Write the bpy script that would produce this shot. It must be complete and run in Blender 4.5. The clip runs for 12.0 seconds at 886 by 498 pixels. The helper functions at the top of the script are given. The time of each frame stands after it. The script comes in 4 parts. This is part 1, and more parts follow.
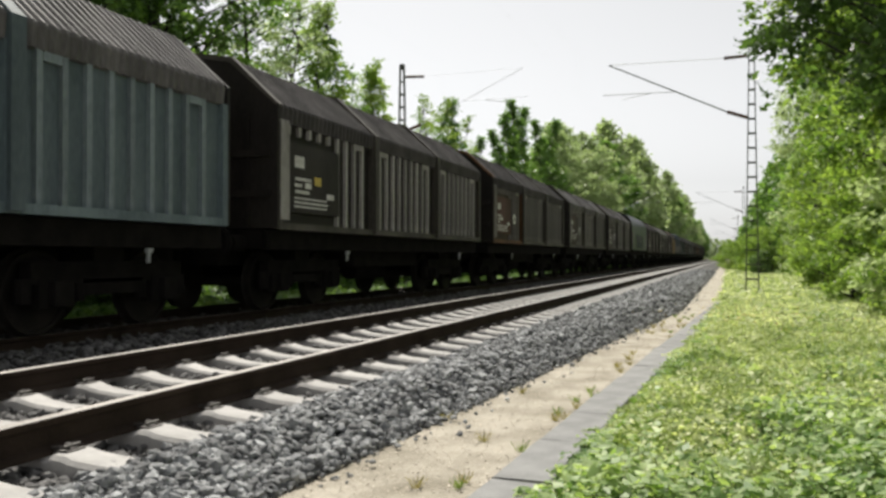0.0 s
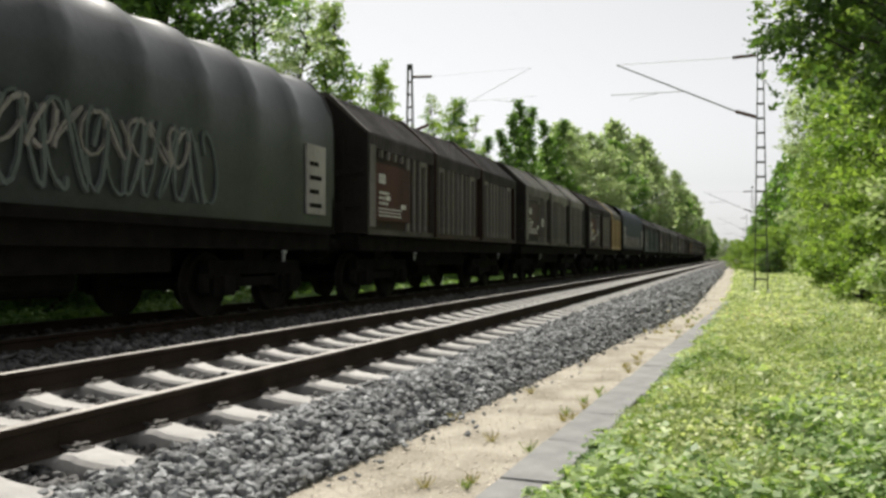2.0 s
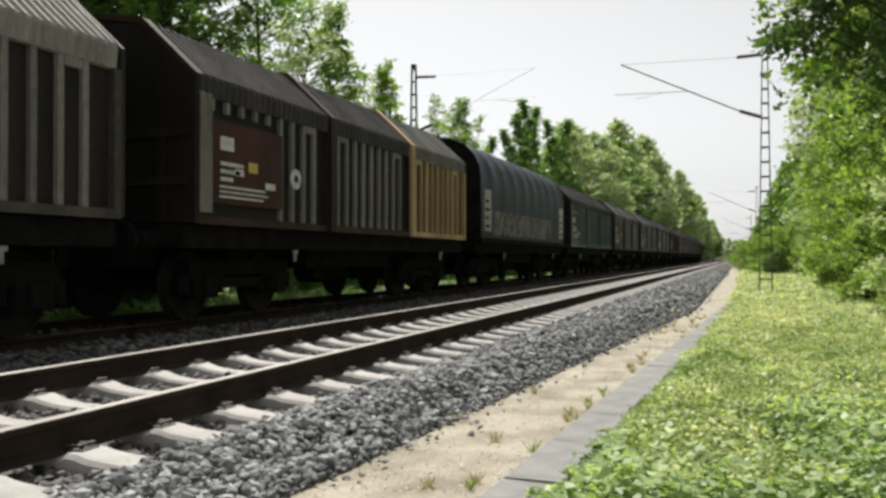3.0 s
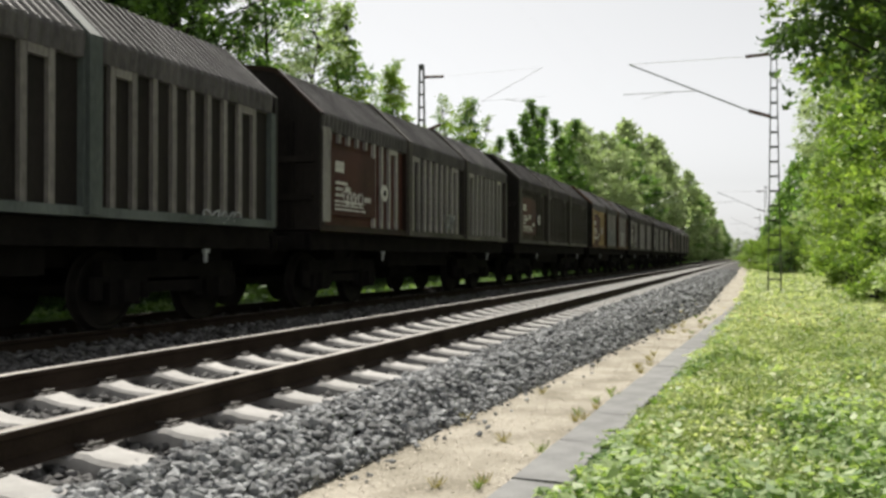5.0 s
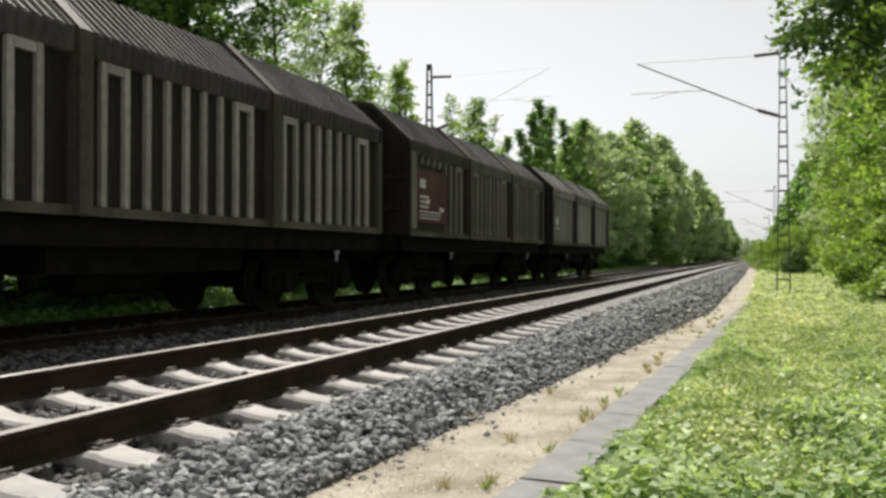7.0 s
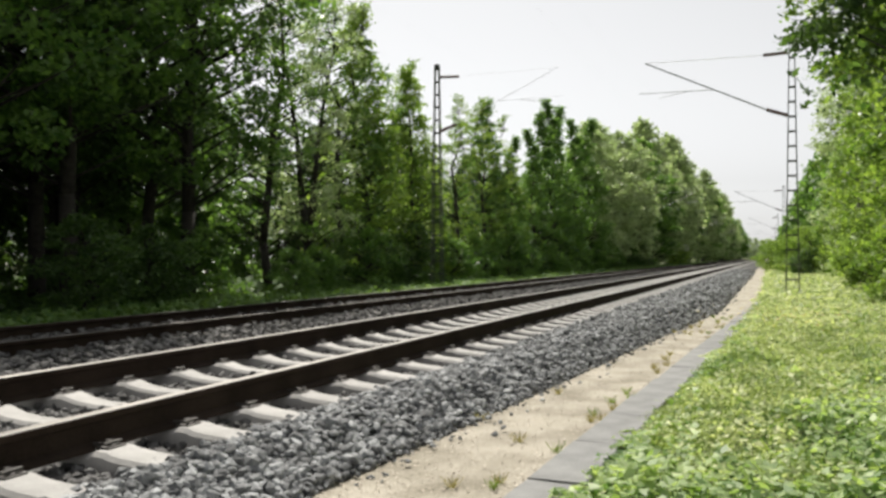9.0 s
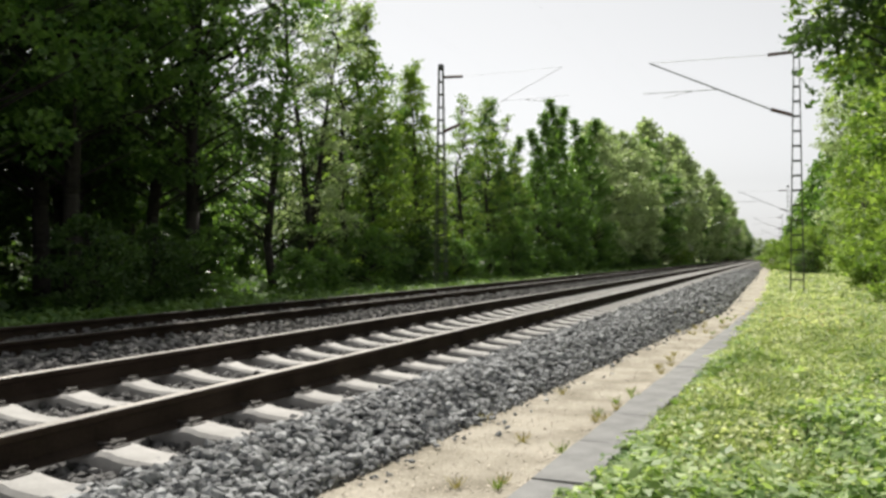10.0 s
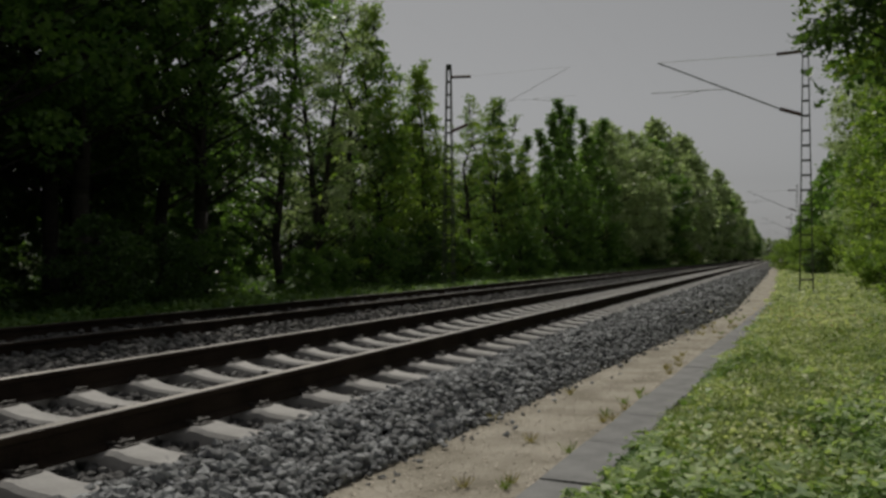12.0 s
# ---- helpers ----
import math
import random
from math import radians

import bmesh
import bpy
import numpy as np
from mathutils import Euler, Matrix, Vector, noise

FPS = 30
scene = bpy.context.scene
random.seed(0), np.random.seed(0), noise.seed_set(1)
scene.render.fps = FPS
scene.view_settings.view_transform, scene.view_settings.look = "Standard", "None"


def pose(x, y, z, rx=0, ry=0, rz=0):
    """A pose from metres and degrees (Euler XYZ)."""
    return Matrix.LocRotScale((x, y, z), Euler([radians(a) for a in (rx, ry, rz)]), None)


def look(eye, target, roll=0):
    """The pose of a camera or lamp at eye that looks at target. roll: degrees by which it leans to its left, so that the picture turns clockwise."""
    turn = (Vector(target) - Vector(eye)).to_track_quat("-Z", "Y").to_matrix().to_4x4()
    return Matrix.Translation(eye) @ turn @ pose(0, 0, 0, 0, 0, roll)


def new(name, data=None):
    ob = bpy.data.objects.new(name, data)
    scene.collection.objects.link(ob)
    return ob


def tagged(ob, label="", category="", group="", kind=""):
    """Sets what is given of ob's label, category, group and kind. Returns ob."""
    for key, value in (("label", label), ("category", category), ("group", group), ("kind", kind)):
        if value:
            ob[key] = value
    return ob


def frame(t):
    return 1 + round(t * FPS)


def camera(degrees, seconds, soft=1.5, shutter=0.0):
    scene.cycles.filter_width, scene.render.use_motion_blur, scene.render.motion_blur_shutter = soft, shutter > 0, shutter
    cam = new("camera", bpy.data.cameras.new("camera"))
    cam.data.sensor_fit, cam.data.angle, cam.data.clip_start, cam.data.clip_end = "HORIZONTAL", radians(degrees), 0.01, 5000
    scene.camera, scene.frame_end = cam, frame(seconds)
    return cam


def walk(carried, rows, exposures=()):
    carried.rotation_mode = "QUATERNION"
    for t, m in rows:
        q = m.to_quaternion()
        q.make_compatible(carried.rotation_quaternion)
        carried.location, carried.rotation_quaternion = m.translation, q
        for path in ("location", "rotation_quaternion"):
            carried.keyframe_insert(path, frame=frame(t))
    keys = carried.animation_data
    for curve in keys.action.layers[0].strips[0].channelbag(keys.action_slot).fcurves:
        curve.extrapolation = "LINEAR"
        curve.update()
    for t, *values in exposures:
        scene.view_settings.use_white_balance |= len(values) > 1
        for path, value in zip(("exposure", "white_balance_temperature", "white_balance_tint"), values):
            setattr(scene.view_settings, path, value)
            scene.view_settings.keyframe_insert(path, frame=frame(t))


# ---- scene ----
import itertools

cam = camera(55.5, 12.0, soft=3.0)
# a slow even pan to the left; the camera keeps its place on the verge
CAM_Z = 1.233
PATH = [(t, pose(0, 0, CAM_Z, 90.54, 0, 20.40 + (t - 6.0) * 0.2643)) for t in (0.0, 3.0, 6.0, 9.0, 12.0)]
FADE = [(0.0, 0.45), (10.9, 0.45), (11.2, 0.3), (11.4, 0.05), (11.6, -0.25), (11.8, -0.65), (12.0, -1.08)]
walk(cam, PATH, FADE)

# ---- world and sun ----
SUN_EL, SUN_AZ = radians(54), radians(-33)   # azimuth from +Y, towards -X
world = bpy.data.worlds.new("sky")
scene.world = world
world.use_nodes = True
wn, wl = world.node_tree.nodes, world.node_tree.links
sky = wn.new("ShaderNodeTexSky")
sky.sky_type, sky.sun_disc = "NISHITA", False
sky.sun_elevation, sky.sun_rotation = SUN_EL, SUN_AZ
sky.dust_density, sky.air_density = 1.2, 1.0
hazy = wn.new("ShaderNodeHueSaturation")
hazy.inputs["Saturation"].default_value = 0.06
wl.new(sky.outputs[0], hazy.inputs["Color"])
wl.new(hazy.outputs[0], wn["Background"].inputs[0])
wn["Background"].inputs[1].default_value = 0.088
sun = new("sun", bpy.data.lights.new("sun", "SUN"))
sun.data.energy, sun.data.angle, sun.data.color = 4.6, radians(0.8), (1.0, 0.95, 0.86)
sun_dir = Vector((math.sin(SUN_AZ) * math.cos(SUN_EL), math.cos(SUN_AZ) * math.cos(SUN_EL), math.sin(SUN_EL)))
sun.matrix_world = look(sun_dir * 60, (0, 0, 0))

# ---- plan, in metres ----
RAIL_Z, FAR_Z = 0.45, 0.385  # top of the rails over the path, near and far track
NEAR_X, FAR_X = -3.92, -7.87  # centre lines of the two tracks
BED_Z = 0.212                # top of the ballast
HORIZON = 1500.0


def foot_x(y):
    """Foot of the ballast shoulder beside the sandy path."""
    return -2.20 + 0.072 * (min(max(y, -2), 20) - 4)


def duct_x(y):
    """Track-side edge of the cable duct."""
    return -1.24 + 0.045 * (min(max(y, -6), 28) - 4.1)


# ---- materials ----
def material(name, dark, light, scale=6.0, rough=0.7, metal=0.0, bump=0.2, fine=60.0, spread=0.15, coord="Object", stretch=(1, 1, 1), island=False, low=0.35, high=0.68, spec=0.5):
    """A worn surface: two noises mix two colours, a fine one gives relief; each object or island differs a little."""
    m = bpy.data.materials.new(name)
    m.use_nodes = True
    n, l = m.node_tree.nodes, m.node_tree.links
    b = n["Principled BSDF"]
    tc, mp = n.new("ShaderNodeTexCoord"), n.new("ShaderNodeMapping")
    mp.inputs["Scale"].default_value = stretch
    l.new(tc.outputs[coord], mp.inputs[0])
    n1, n2 = n.new("ShaderNodeTexNoise"), n.new("ShaderNodeTexNoise")
    n1.inputs["Scale"].default_value, n1.inputs["Detail"].default_value = scale, 6
    n2.inputs["Scale"].default_value, n2.inputs["Detail"].default_value = fine, 4
    for x in (n1, n2):
        l.new(mp.outputs[0], x.inputs["Vector"])
    mixn = n.new("ShaderNodeMath")
    mixn.operation, mixn.inputs[1].default_value = "MULTIPLY_ADD", 0.35
    l.new(n2.outputs[0], mixn.inputs[0])
    sub = n.new("ShaderNodeMath")
    sub.operation, sub.inputs[1].default_value = "MULTIPLY", 0.75
    l.new(n1.outputs[0], sub.inputs[0])
    l.new(sub.outputs[0], mixn.inputs[2])
    ramp = n.new("ShaderNodeValToRGB")
    ramp.color_ramp.elements[0].position, ramp.color_ramp.elements[1].position = low, high
    ramp.color_ramp.elements[0].color, ramp.color_ramp.elements[1].color = (*dark, 1), (*light, 1)
    l.new(mixn.outputs[0], ramp.inputs[0])
    src = n.new("ShaderNodeNewGeometry") if island else n.new("ShaderNodeObjectInfo")
    vary = n.new("ShaderNodeHueSaturation")
    mr = n.new("ShaderNodeMapRange")
    mr.inputs["To Min"].default_value, mr.inputs["To Max"].default_value = 1 - spread, 1 + spread
    l.new(src.outputs["Random Per Island" if island else "Random"], mr.inputs[0])
    l.new(mr.outputs[0], vary.inputs["Value"])
    l.new(ramp.outputs[0], vary.inputs["Color"])
    l.new(vary.outputs[0], b.inputs["Base Color"])
    b.inputs["Roughness"].default_value, b.inputs["Metallic"].default_value, b.inputs["Specular IOR Level"].default_value = rough, metal, spec
    if bump:
        bp = n.new("ShaderNodeBump")
        bp.inputs["Strength"].default_value, bp.inputs["Distance"].default_value = bump, 0.01
        l.new(n2.outputs[0], bp.inputs["Height"])
        l.new(bp.outputs[0], b.inputs["Normal"])
    return m


def leaf_material(name, dark, light, glow=0.45, rough=0.5, through_=(1.3, 1.4, 0.6), patchy=1.2, spec=0.2):
    """Leaves: each one its own green, and light passes through them."""
    m = bpy.data.materials.new(name)
    m.use_nodes = True
    n, l = m.node_tree.nodes, m.node_tree.links
    b, out = n["Principled BSDF"], n["Material Output"]
    g = n.new("ShaderNodeNewGeometry")
    tc = n.new("ShaderNodeTexCoord")
    ns = n.new("ShaderNodeTexNoise")
    ns.inputs["Scale"].default_value = 0.9
    l.new(tc.outputs["Object"], ns.inputs["Vector"])
    add = n.new("ShaderNodeMath")
    add.operation, add.inputs[1].default_value = "MULTIPLY_ADD", 0.6
    l.new(g.outputs["Random Per Island"], add.inputs[0])
    half = n.new("ShaderNodeMath")
    half.operation, half.inputs[1].default_value = "MULTIPLY_ADD", patchy
    half.inputs[2].default_value = 0.2 - patchy * 0.5
    l.new(ns.outputs[0], half.inputs[0])
    l.new(half.outputs[0], add.inputs[2])
    ramp = n.new("ShaderNodeValToRGB")
    ramp.color_ramp.elements[0].position, ramp.color_ramp.elements[1].position = 0.1, 0.95
    ramp.color_ramp.elements[0].color, ramp.color_ramp.elements[1].color = (*dark, 1), (*light, 1)
    l.new(add.outputs[0], ramp.inputs[0])
    l.new(ramp.outputs[0], b.inputs["Base Color"])
    b.inputs["Roughness"].default_value = rough
    b.inputs["Specular IOR Level"].default_value = spec
    tr = n.new("ShaderNodeBsdfTranslucent")
    warm = n.new("ShaderNodeMixRGB")
    warm.blend_type, warm.inputs[0].default_value = "MULTIPLY", 1.0
    warm.inputs[2].default_value = (*through_, 1)
    l.new(ramp.outputs[0], warm.inputs[1])
    l.new(warm.outputs[0], tr.inputs[0])
    mix = n.new("ShaderNodeMixShader")
    mix.inputs[0].default_value = glow
    l.new(b.outputs[0], mix.inputs[1])
    l.new(tr.outputs[0], mix.inputs[2])
    l.new(mix.outputs[0], out.inputs[0])
    return m


MAT = {
    "soil": material("soil", (0.05, 0.06, 0.02), (0.10, 0.12, 0.04), 0.5, 0.95, 0, 0.5, 20),
    "sand": material("sand", (0.235, 0.21, 0.16), (0.43, 0.392, 0.325), 2.2, 0.95, 0, 0.9, 70, low=0.42, high=0.64),
    "grit": material("grit", (0.22, 0.19, 0.15), (0.55, 0.49, 0.41), 20, 0.95, 0, 0.0, 90, 0.5, island=True),
    # near-black bed colour: paints the shade in gaps between the loose stones
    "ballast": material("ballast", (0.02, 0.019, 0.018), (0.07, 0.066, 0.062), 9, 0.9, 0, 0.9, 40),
    "stone": material("stone", (0.04, 0.043, 0.047), (0.31, 0.318, 0.322), 7, 0.8, 0, 0.4, 60, 0.65, island=True),
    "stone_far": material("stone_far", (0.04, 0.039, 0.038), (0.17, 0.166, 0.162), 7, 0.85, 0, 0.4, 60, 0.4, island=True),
    "concrete": material("concrete", (0.30, 0.292, 0.28), (0.45, 0.437, 0.42), 5, 0.85, 0, 0.35, 90, 0.07),
    "old_concrete": material("old_concrete", (0.13, 0.122, 0.112), (0.25, 0.24, 0.22), 5, 0.9, 0, 0.4, 90, 0.15),
    "slab": material("slab", (0.15, 0.15, 0.15), (0.27, 0.27, 0.265), 4, 0.9, 0, 0.35, 110, 0.08),
    "rail_side": material("rail_side", (0.020, 0.014, 0.010), (0.045, 0.032, 0.024), 3, 0.9, 0.0, 0.3, 50, 0.05, spec=0.12),
    "rail_top": material("rail_top", (0.20, 0.19, 0.18), (0.34, 0.32, 0.30), 2, 0.45, 0.7, 0.05, 60, 0.03),
    "rail_top_dull": material("rail_top_dull", (0.07, 0.06, 0.055), (0.15, 0.135, 0.12), 2, 0.6, 0.3, 0.05, 60, 0.03),
    "clip": material("clip", (0.03, 0.027, 0.024), (0.09, 0.083, 0.076), 20, 0.6, 0.3, 0.1, 60),
    "mast": material("mast", (0.05, 0.06, 0.045), (0.12, 0.13, 0.10), 6, 0.65, 0.3, 0.2, 40),
    "insulator": material("insulator", (0.07, 0.04, 0.03), (0.12, 0.07, 0.05), 6, 0.25, 0, 0.0, 40),
    "wire": material("wire", (0.8, 0.8, 0.8), (0.9, 0.9, 0.9), 6, 0.5, 0.0, 0.0, 40),
    "tube": material("tube", (0.3, 0.31, 0.31), (0.45, 0.46, 0.46), 6, 0.5, 0.5, 0.0, 40),
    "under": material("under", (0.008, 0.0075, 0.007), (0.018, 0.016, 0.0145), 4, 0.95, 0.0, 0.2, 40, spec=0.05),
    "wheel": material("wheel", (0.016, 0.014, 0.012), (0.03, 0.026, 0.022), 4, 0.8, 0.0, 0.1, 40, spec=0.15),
    "white_paint": material("white_paint", (0.40, 0.39, 0.36), (0.70, 0.69, 0.66), 8, 0.7, 0, 0.1, 60),
    "pale_spray": material("pale_spray", (0.12, 0.13, 0.13), (0.42, 0.44, 0.43), 5, 0.6, 0, 0.0, 60),
    "yellow_paint": material("yellow_paint", (0.45, 0.33, 0.06), (0.65, 0.5, 0.10), 8, 0.6, 0, 0.1, 60),
    "bark": material("bark", (0.014, 0.012, 0.010), (0.045, 0.039, 0.032), 8, 0.95, 0, 0.6, 30),
    "leaf_mid": leaf_material("leaf_mid", (0.06, 0.13, 0.035), (0.23, 0.37, 0.11), 0.48, 0.42, patchy=1.6, spec=0.4),
    # darker greens; inside the wood they carry its shade in their colour
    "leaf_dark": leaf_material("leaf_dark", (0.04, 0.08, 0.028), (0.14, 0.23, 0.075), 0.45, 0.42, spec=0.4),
    "leaf_fresh": leaf_material("leaf_fresh", (0.10, 0.18, 0.04), (0.36, 0.46, 0.14), 0.5, 0.45, through_=(1.25, 1.38, 0.58), patchy=1.8),
    # pale birch greens; on distant trees the colour also stands in for haze
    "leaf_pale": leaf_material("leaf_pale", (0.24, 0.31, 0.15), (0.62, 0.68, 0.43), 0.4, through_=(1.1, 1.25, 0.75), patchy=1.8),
    "leaf_ground": leaf_material("leaf_ground", (0.22, 0.31, 0.10), (0.76, 0.77, 0.48), 0.38, through_=(1.2, 1.3, 0.75), patchy=1.7),
    "leaf_nettle": leaf_material("leaf_nettle", (0.13, 0.23, 0.07), (0.56, 0.65, 0.36), 0.42, 0.5, patchy=1.5, spec=0.3),
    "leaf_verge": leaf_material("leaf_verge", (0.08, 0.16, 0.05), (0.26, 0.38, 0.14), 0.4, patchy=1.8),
    "grass": leaf_material("grass", (0.13, 0.20, 0.05), (0.36, 0.42, 0.16), 0.35),
    "straw": leaf_material("straw", (0.30, 0.25, 0.10), (0.50, 0.44, 0.22), 0.2),
}


# ---- mesh helpers ----
class Geo:
    """Collects simple solids into one mesh."""

    def __init__(self):
        self.v, self.f = [], []

    def box(self, x0, x1, y0, y1, z0, z1):
        k = len(self.v)
        self.v += [(x, y, z) for z in (z0, z1) for y in (y0, y1) for x in (x0, x1)]
        self.f += [tuple(k + a for a in q) for q in ((0, 2, 3, 1), (4, 5, 7, 6), (0, 1, 5, 4), (2, 6, 7, 3), (0, 4, 6, 2), (1, 3, 7, 5))]
        return self

    def prism(self, outline, y0, y1):
        """An x-z outline drawn out along y, with closed ends."""
        k, n = len(self.v), len(outline)
        self.v += [(x, y0, z) for x, z in outline] + [(x, y1, z) for x, z in outline]
        self.f += [(k + a, k + (a + 1) % n, k + n + (a + 1) % n, k + n + a) for a in range(n)]
        self.f += [tuple(k + a for a in reversed(range(n))), tuple(k + n + a for a in range(n))]
        return self

    def tube(self, a, b, r0, r1=None, sides=8):
        a, b = Vector(a), Vector(b)
        r1 = r0 if r1 is None else r1
        d = (b - a).normalized()
        u = d.orthogonal().normalized()
        w = d.cross(u)
        k = len(self.v)
        for p, r in ((a, r0), (b, r1)):
            for i in range(sides):
                c, s_ = math.cos(i * math.tau / sides), math.sin(i * math.tau / sides)
                self.v.append(tuple(p + u * (r * c) + w * (r * s_)))
        self.f += [(k + i, k + (i + 1) % sides, k + sides + (i + 1) % sides, k + sides + i) for i in range(sides)]
        self.f += [tuple(k + i for i in reversed(range(sides))), tuple(k + sides + i for i in range(sides))]
        return self

    def sheet(self, rows):
        """A surface through rows of points."""
        k, n = len(self.v), len(rows[0])
        for r in rows:
            self.v += [tuple(p) for p in r]
        for i in range(len(rows) - 1):
            for j in range(n - 1):
                a = k + i * n + j
                self.f.append((a, a + 1, a + n + 1, a + n))
        return self

    def band(self, outer, inner, y0, y1):
        """An open band between two x-z lines, drawn out along y."""
        k, n = len(self.v), len(outer)
        for o, i in zip(outer, inner):
            self.v += [(o[0], y0, o[1]), (o[0], y1, o[1]), (i[0], y1, i[1]), (i[0], y0, i[1])]
        for a in range(n - 1):
            for b in range(4):
                p, q = k + a * 4 + b, k + a * 4 + (b + 1) % 4
                self.f.append((p, q, q + 4, p + 4))
        self.f += [(k, k + 1, k + 2, k + 3), tuple(k + (n - 1) * 4 + b for b in (3, 2, 1, 0))]
        return self

    def mesh(self, name, smooth=False):
        me = bpy.data.meshes.new(name)
        me.from_pydata(self.v, [], self.f)
        if smooth:
            me.shade_smooth()
        me.update()
        return me


def part(name, data, mat, parent=None, label=""):
    """Links a mesh as one object under a thing or a part; the material sits on the object, so meshes can be shared."""
    if isinstance(data, Geo):
        data = data.mesh(name)
    if not data.materials:
        data.materials.append(None)
    ob = new(name, data)
    ob.material_slots[0].link = "OBJECT"
    ob.material_slots[0].material = mat
    if parent is not None:
        ob.parent = parent
    return tagged(ob, label) if label else ob


def quads(name, corners):
    """A mesh of loose four-sided faces from an array (n, 4, 3)."""
    n = len(corners)
    me = bpy.data.meshes.new(name)
    me.vertices.add(n * 4)
    me.vertices.foreach_set("co", np.ascontiguousarray(corners, dtype=np.float32).ravel())
    me.loops.add(n * 4)
    me.loops.foreach_set("vertex_index", np.arange(n * 4, dtype=np.int32))
    me.polygons.add(n)
    me.polygons.foreach_set("loop_start", np.arange(0, n * 4, 4, dtype=np.int32))
    me.update(calc_edges=True)
    me.validate()
    return me


def leaves(centres, size, rng, up=0.0, long=1.5):
    """Kite-shaped leaves round the centres, turned at random; up pulls them flat."""
    n = len(centres)
    nor = rng.normal(size=(n, 3))
    nor[:, 2] = np.abs(nor[:, 2]) + up
    nor /= np.linalg.norm(nor, axis=1)[:, None]
    t = np.cross(nor, rng.normal(size=(n, 3)))
    t /= np.linalg.norm(t, axis=1)[:, None] + 1e-9
    b = np.cross(nor, t)
    s = size * rng.uniform(0.6, 1.35, (n, 1))
    c = np.empty((n, 4, 3))
    c[:, 0] = centres - t * s * long * 0.5
    c[:, 1] = centres + b * s * 0.45 - nor * s * 0.12
    c[:, 2] = centres + t * s * long * 0.5
    c[:, 3] = centres - b * s * 0.45 - nor * s * 0.12
    return c


# ---- ground ----
def ground():
    rng = np.random.default_rng(3)
    ys = [-HORIZON, -200, -40, -10] + list(np.arange(-6, 60, 3.0)) + [80, 120, 200, 400, HORIZON]
    xs = [-HORIZON, -200, -60, -30, -18, -14, -11, -9.4, -8, -5, -2.2, -1, 0, 2, 5, 9, 20, 60, 200, HORIZON]

    def z(x, y):
        base = -0.03
        if x < -9 and x > -40:
            base = 0.06
        return base + (0.0 if -9 < x < 1 else 0.03 * noise.noise((x * 0.3, y * 0.3, 0)))
    g = Geo().sheet([[(x, y, z(x, y)) for x in xs] for y in ys])
    g.f = [tuple(reversed(q)) for q in g.f]
    ob = part("ground", g.mesh("ground", True), MAT["soil"])
    tagged(ob, "dark earth under low weeds beside the railway", "ground", kind="structure")


def path():
    ys = list(np.arange(-6, 30, 0.25)) + list(np.arange(30, 120, 3.0)) + [160, 260, 500]
    rows = []
    for y in ys:
        a, b = foot_x(y) - 0.55, duct_x(y) + 0.55
        rows.append([(a + (b - a) * k / 14, y, 0.012 + 0.003 * noise.noise((k * 0.9, y * 2.3, 2.0))) for k in range(15)])
    ob = part("path", Geo().sheet(rows).mesh("path", True), MAT["sand"])
    tagged(ob, "narrow sandy path of pale trodden gravel beside the track", "path", kind="structure")


def shoulder_x(y):
    """Outer edge of the level top of the ballast."""
    return foot_x(y) - 0.36


def bed_height(x, y):
    f, top = foot_x(y), shoulder_x(y)
    if x < -9.2:
        return max(0.0, BED_Z - (-9.2 - x) * 0.22)
    if x < top:
        return BED_Z - 0.01
    if x < f:
        return BED_Z - 0.01 - (x - top) / (f - top) * 0.18
    return 0.02


def bed():
    """The ballast bed under both tracks, with an uneven shoulder."""
    rows = []
    for y in list(np.arange(-8, 40, 0.4)) + list(np.arange(40, 160, 4.0)) + [240, 400, 800]:
        f, t = foot_x(y), shoulder_x(y)
        xs = [-10.3, -9.8, -9.2, -7.3, -5.6, -3.9, -2.9, t, (t * 2 + f) / 3, (t + f * 2) / 3, f]
        rows.append([(x, y, bed_height(x, y) - 0.05 + 0.008 * noise.noise((x * 2, y * 1.3, 0))) for x in xs] + [(f + 0.15, y, -0.03)])
    g = Geo().sheet(rows)
    g.f = [tuple(reversed(q)) for q in g.f]
    # surface seen only in the gaps, gap shade put into its colour
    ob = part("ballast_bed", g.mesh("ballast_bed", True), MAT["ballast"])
    tagged(ob, "raised bed of crushed stone, coloured dark for the shade between loose stones", "ballast", kind="structure")


